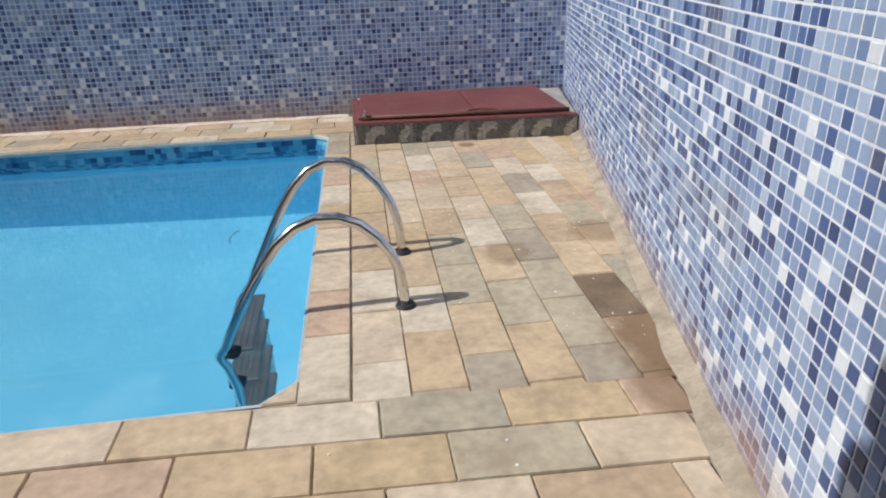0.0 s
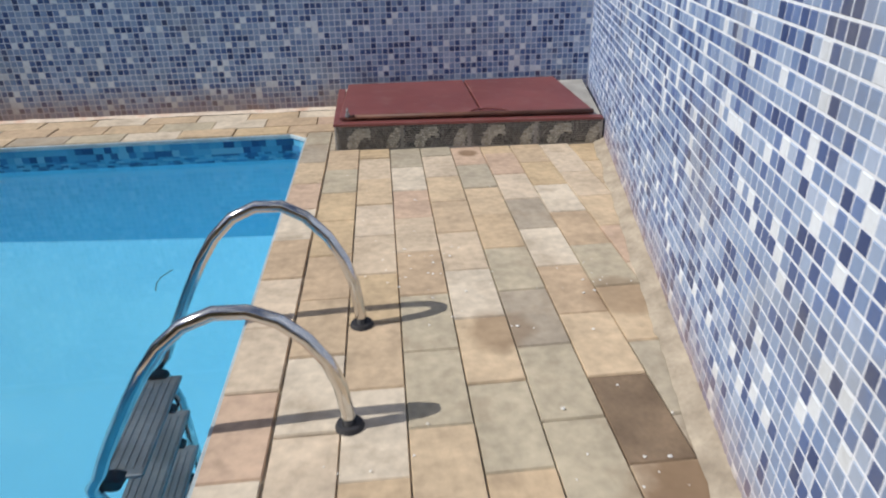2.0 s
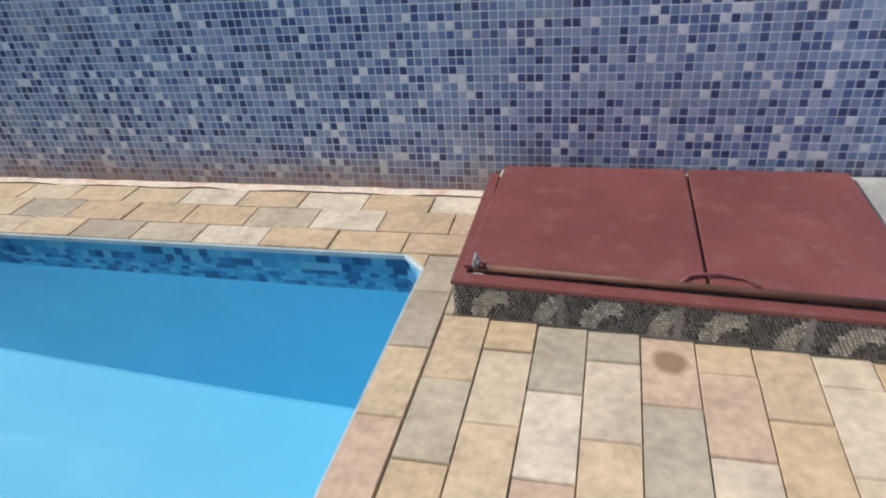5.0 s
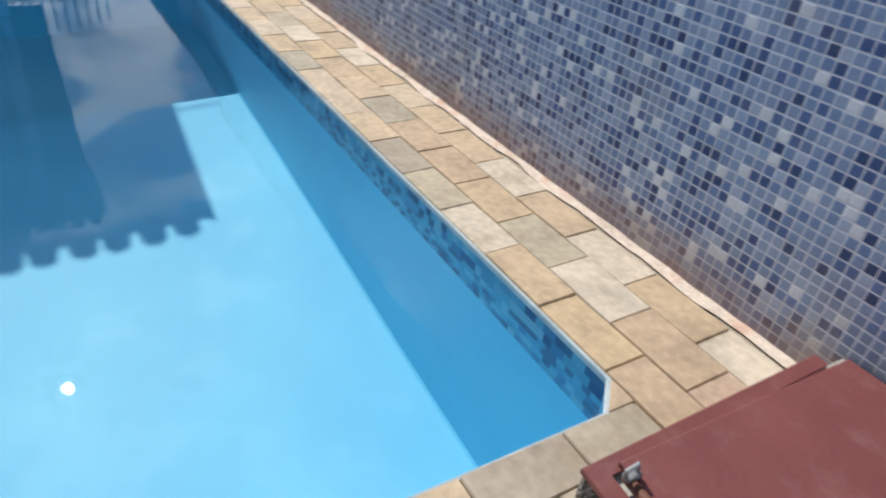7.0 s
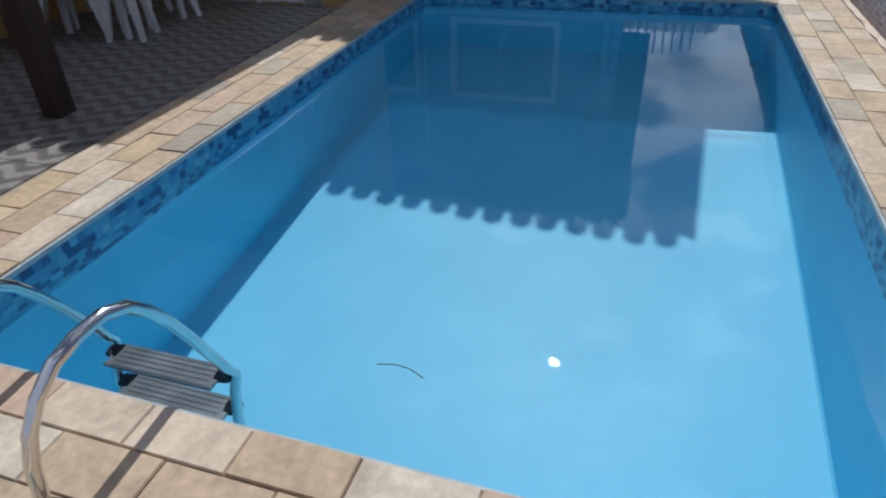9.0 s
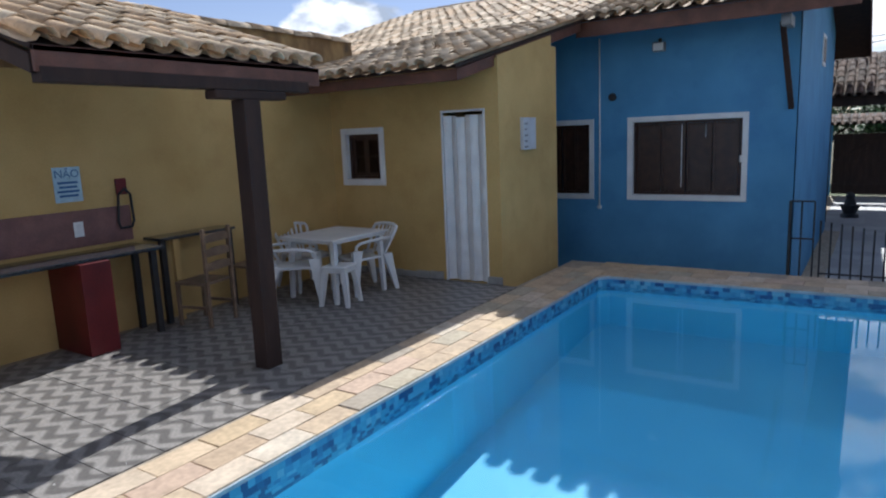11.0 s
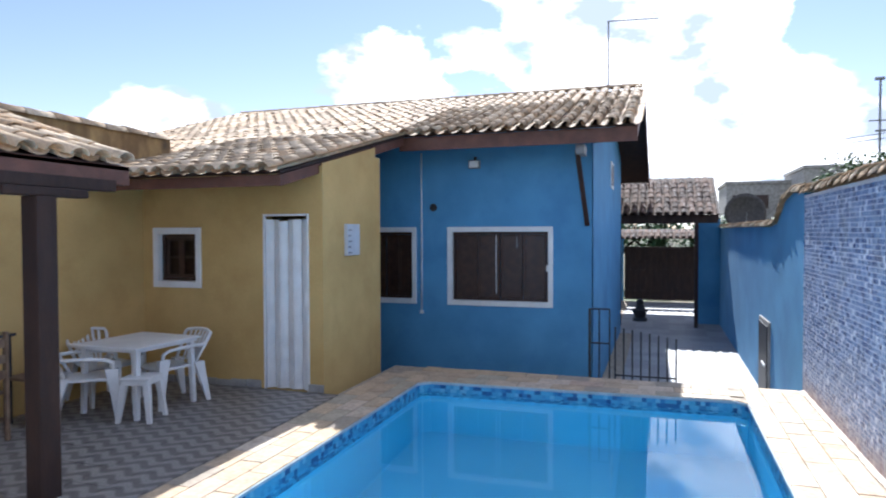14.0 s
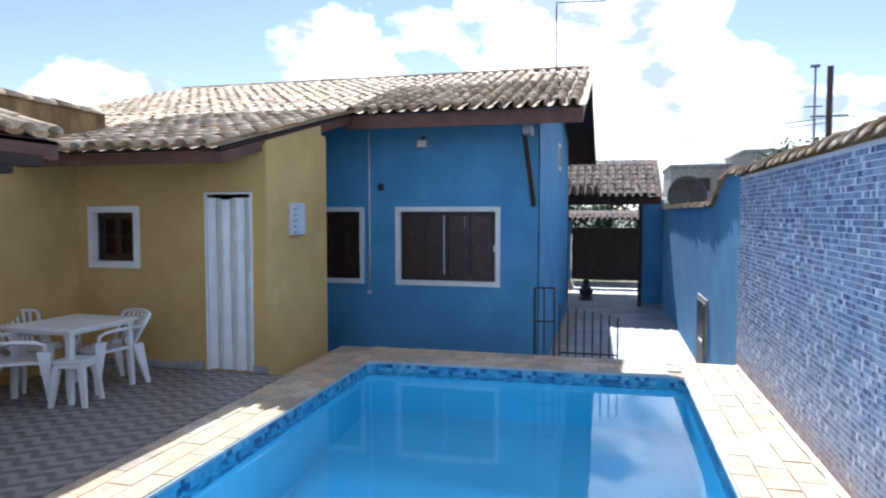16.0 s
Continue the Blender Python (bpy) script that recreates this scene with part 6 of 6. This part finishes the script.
# low stone plinth at the foot of the yellow wall
for i in range(12):
    y = -8.15 + i * 0.21
    if -6.47 < y + 0.1 < -5.80:
        continue
    h = rs.uniform(0.06, 0.10)
    bm = bmesh.new()
    box(bm, SHED_X + 0.001, SHED_X + rs.uniform(0.015, 0.03), y + 0.003, min(y + 0.207, -5.62), 0.0, h, 0.008)
    part("plinth_stone", bm, CONCRETE, wall_shed_east)
# passage paving
pp = bpy.data.meshes.new("paving_tile")
tb = bmesh.new()
prism(tb, [(0, 0), (0.446, 0), (0.446, 0.446), (0, 0.446)], -0.012, 0.0, 0.003)
tb.to_mesh(pp)
tb.free()
pp.materials.append(PAVING)
for a in range(38):
    for b in range(6):
        x, y = -9.66 - (a + 1) * 0.45, -3.06 + b * 0.45
        if y < HC and x > HW or y + 0.45 > -0.34:
            continue
        mesh_piece("paving_tile", pp, passage_floor, Matrix.Translation((x, y, LOW + 0.006 + rs.uniform(-0.001, 0.001))))

# mosaic: pieces where the camera passes nearest, one field for the rest
def mosaic_mesh(relief):
    me = bpy.data.meshes.new("mosaic_tile")
    w, e = TP / 2 - 0.0031, 0.003
    me.from_pydata([(x, 0, z) for x, z in ((-w, -w), (w, -w), (w, w), (-w, w))] + [(x, -relief, z) for x, z in ((e - w, e - w), (w - e, e - w), (w - e, w - e), (e - w, w - e))],
                   [], [(4, 5, 6, 7), (0, 1, 5, 4), (1, 2, 6, 5), (2, 3, 7, 6), (3, 0, 4, 7)])
    me.materials.append(MOSAIC_PIECE)
    return me


tile, flat_tile = mosaic_mesh(0.002), mosaic_mesh(0.0008)
nrot = math.atan2(e_nrm.y, e_nrm.x) + math.pi / 2
mr = np.random.RandomState(8)
EI0, EI1, EJ0, EJ1 = 74, 94, 4, 19
for i in range(EI0, EI1):
    for jj in range(EJ0, EJ1):
        p = Vector((east_wall_x(YN), YN, 0)) + along * ((i + 0.5) * TP) + Vector((0, 0, 0.012 + (jj + 0.5) * TP))
        mesh_piece("mosaic_tile", tile, wall_east, Matrix.Translation(p) @ Matrix.Rotation(nrot, 4, "Z"))
tile_field("mosaic_field", (east_wall_x(YN), YN, 0), along, e_len, 0.012, WALL_TOP, TP, e_nrm, MOSAIC, wall_east, "small glazed tiles in blues and white", seed=3,
           skip=lambda i, jj: EI0 <= i < EI1 and EJ0 <= jj < EJ1)
NI0, NI1, NJ0, NJ1 = 158, 178, 4, 19
for i in range(NI0, NI1):
    for jj in range(NJ0, NJ1):
        p = Vector((-9.70 + (i + 0.5) * TP, YN, 0.012 + (jj + 0.5) * TP))
        mesh_piece("mosaic_tile", flat_tile, wall_north, Matrix.Translation(p))
tile_field("mosaic_field", (-9.70, YN, 0), (1, 0, 0), 9.70 + east_wall_x(YN), 0.012, WALL_TOP, TP, (0, -1, 0), MOSAIC, wall_north, "small glazed tiles in greys and blues", seed=4, relief=0.0008,
           skip=lambda i, jj: NI0 <= i < NI1 and NJ0 <= jj < NJ1)
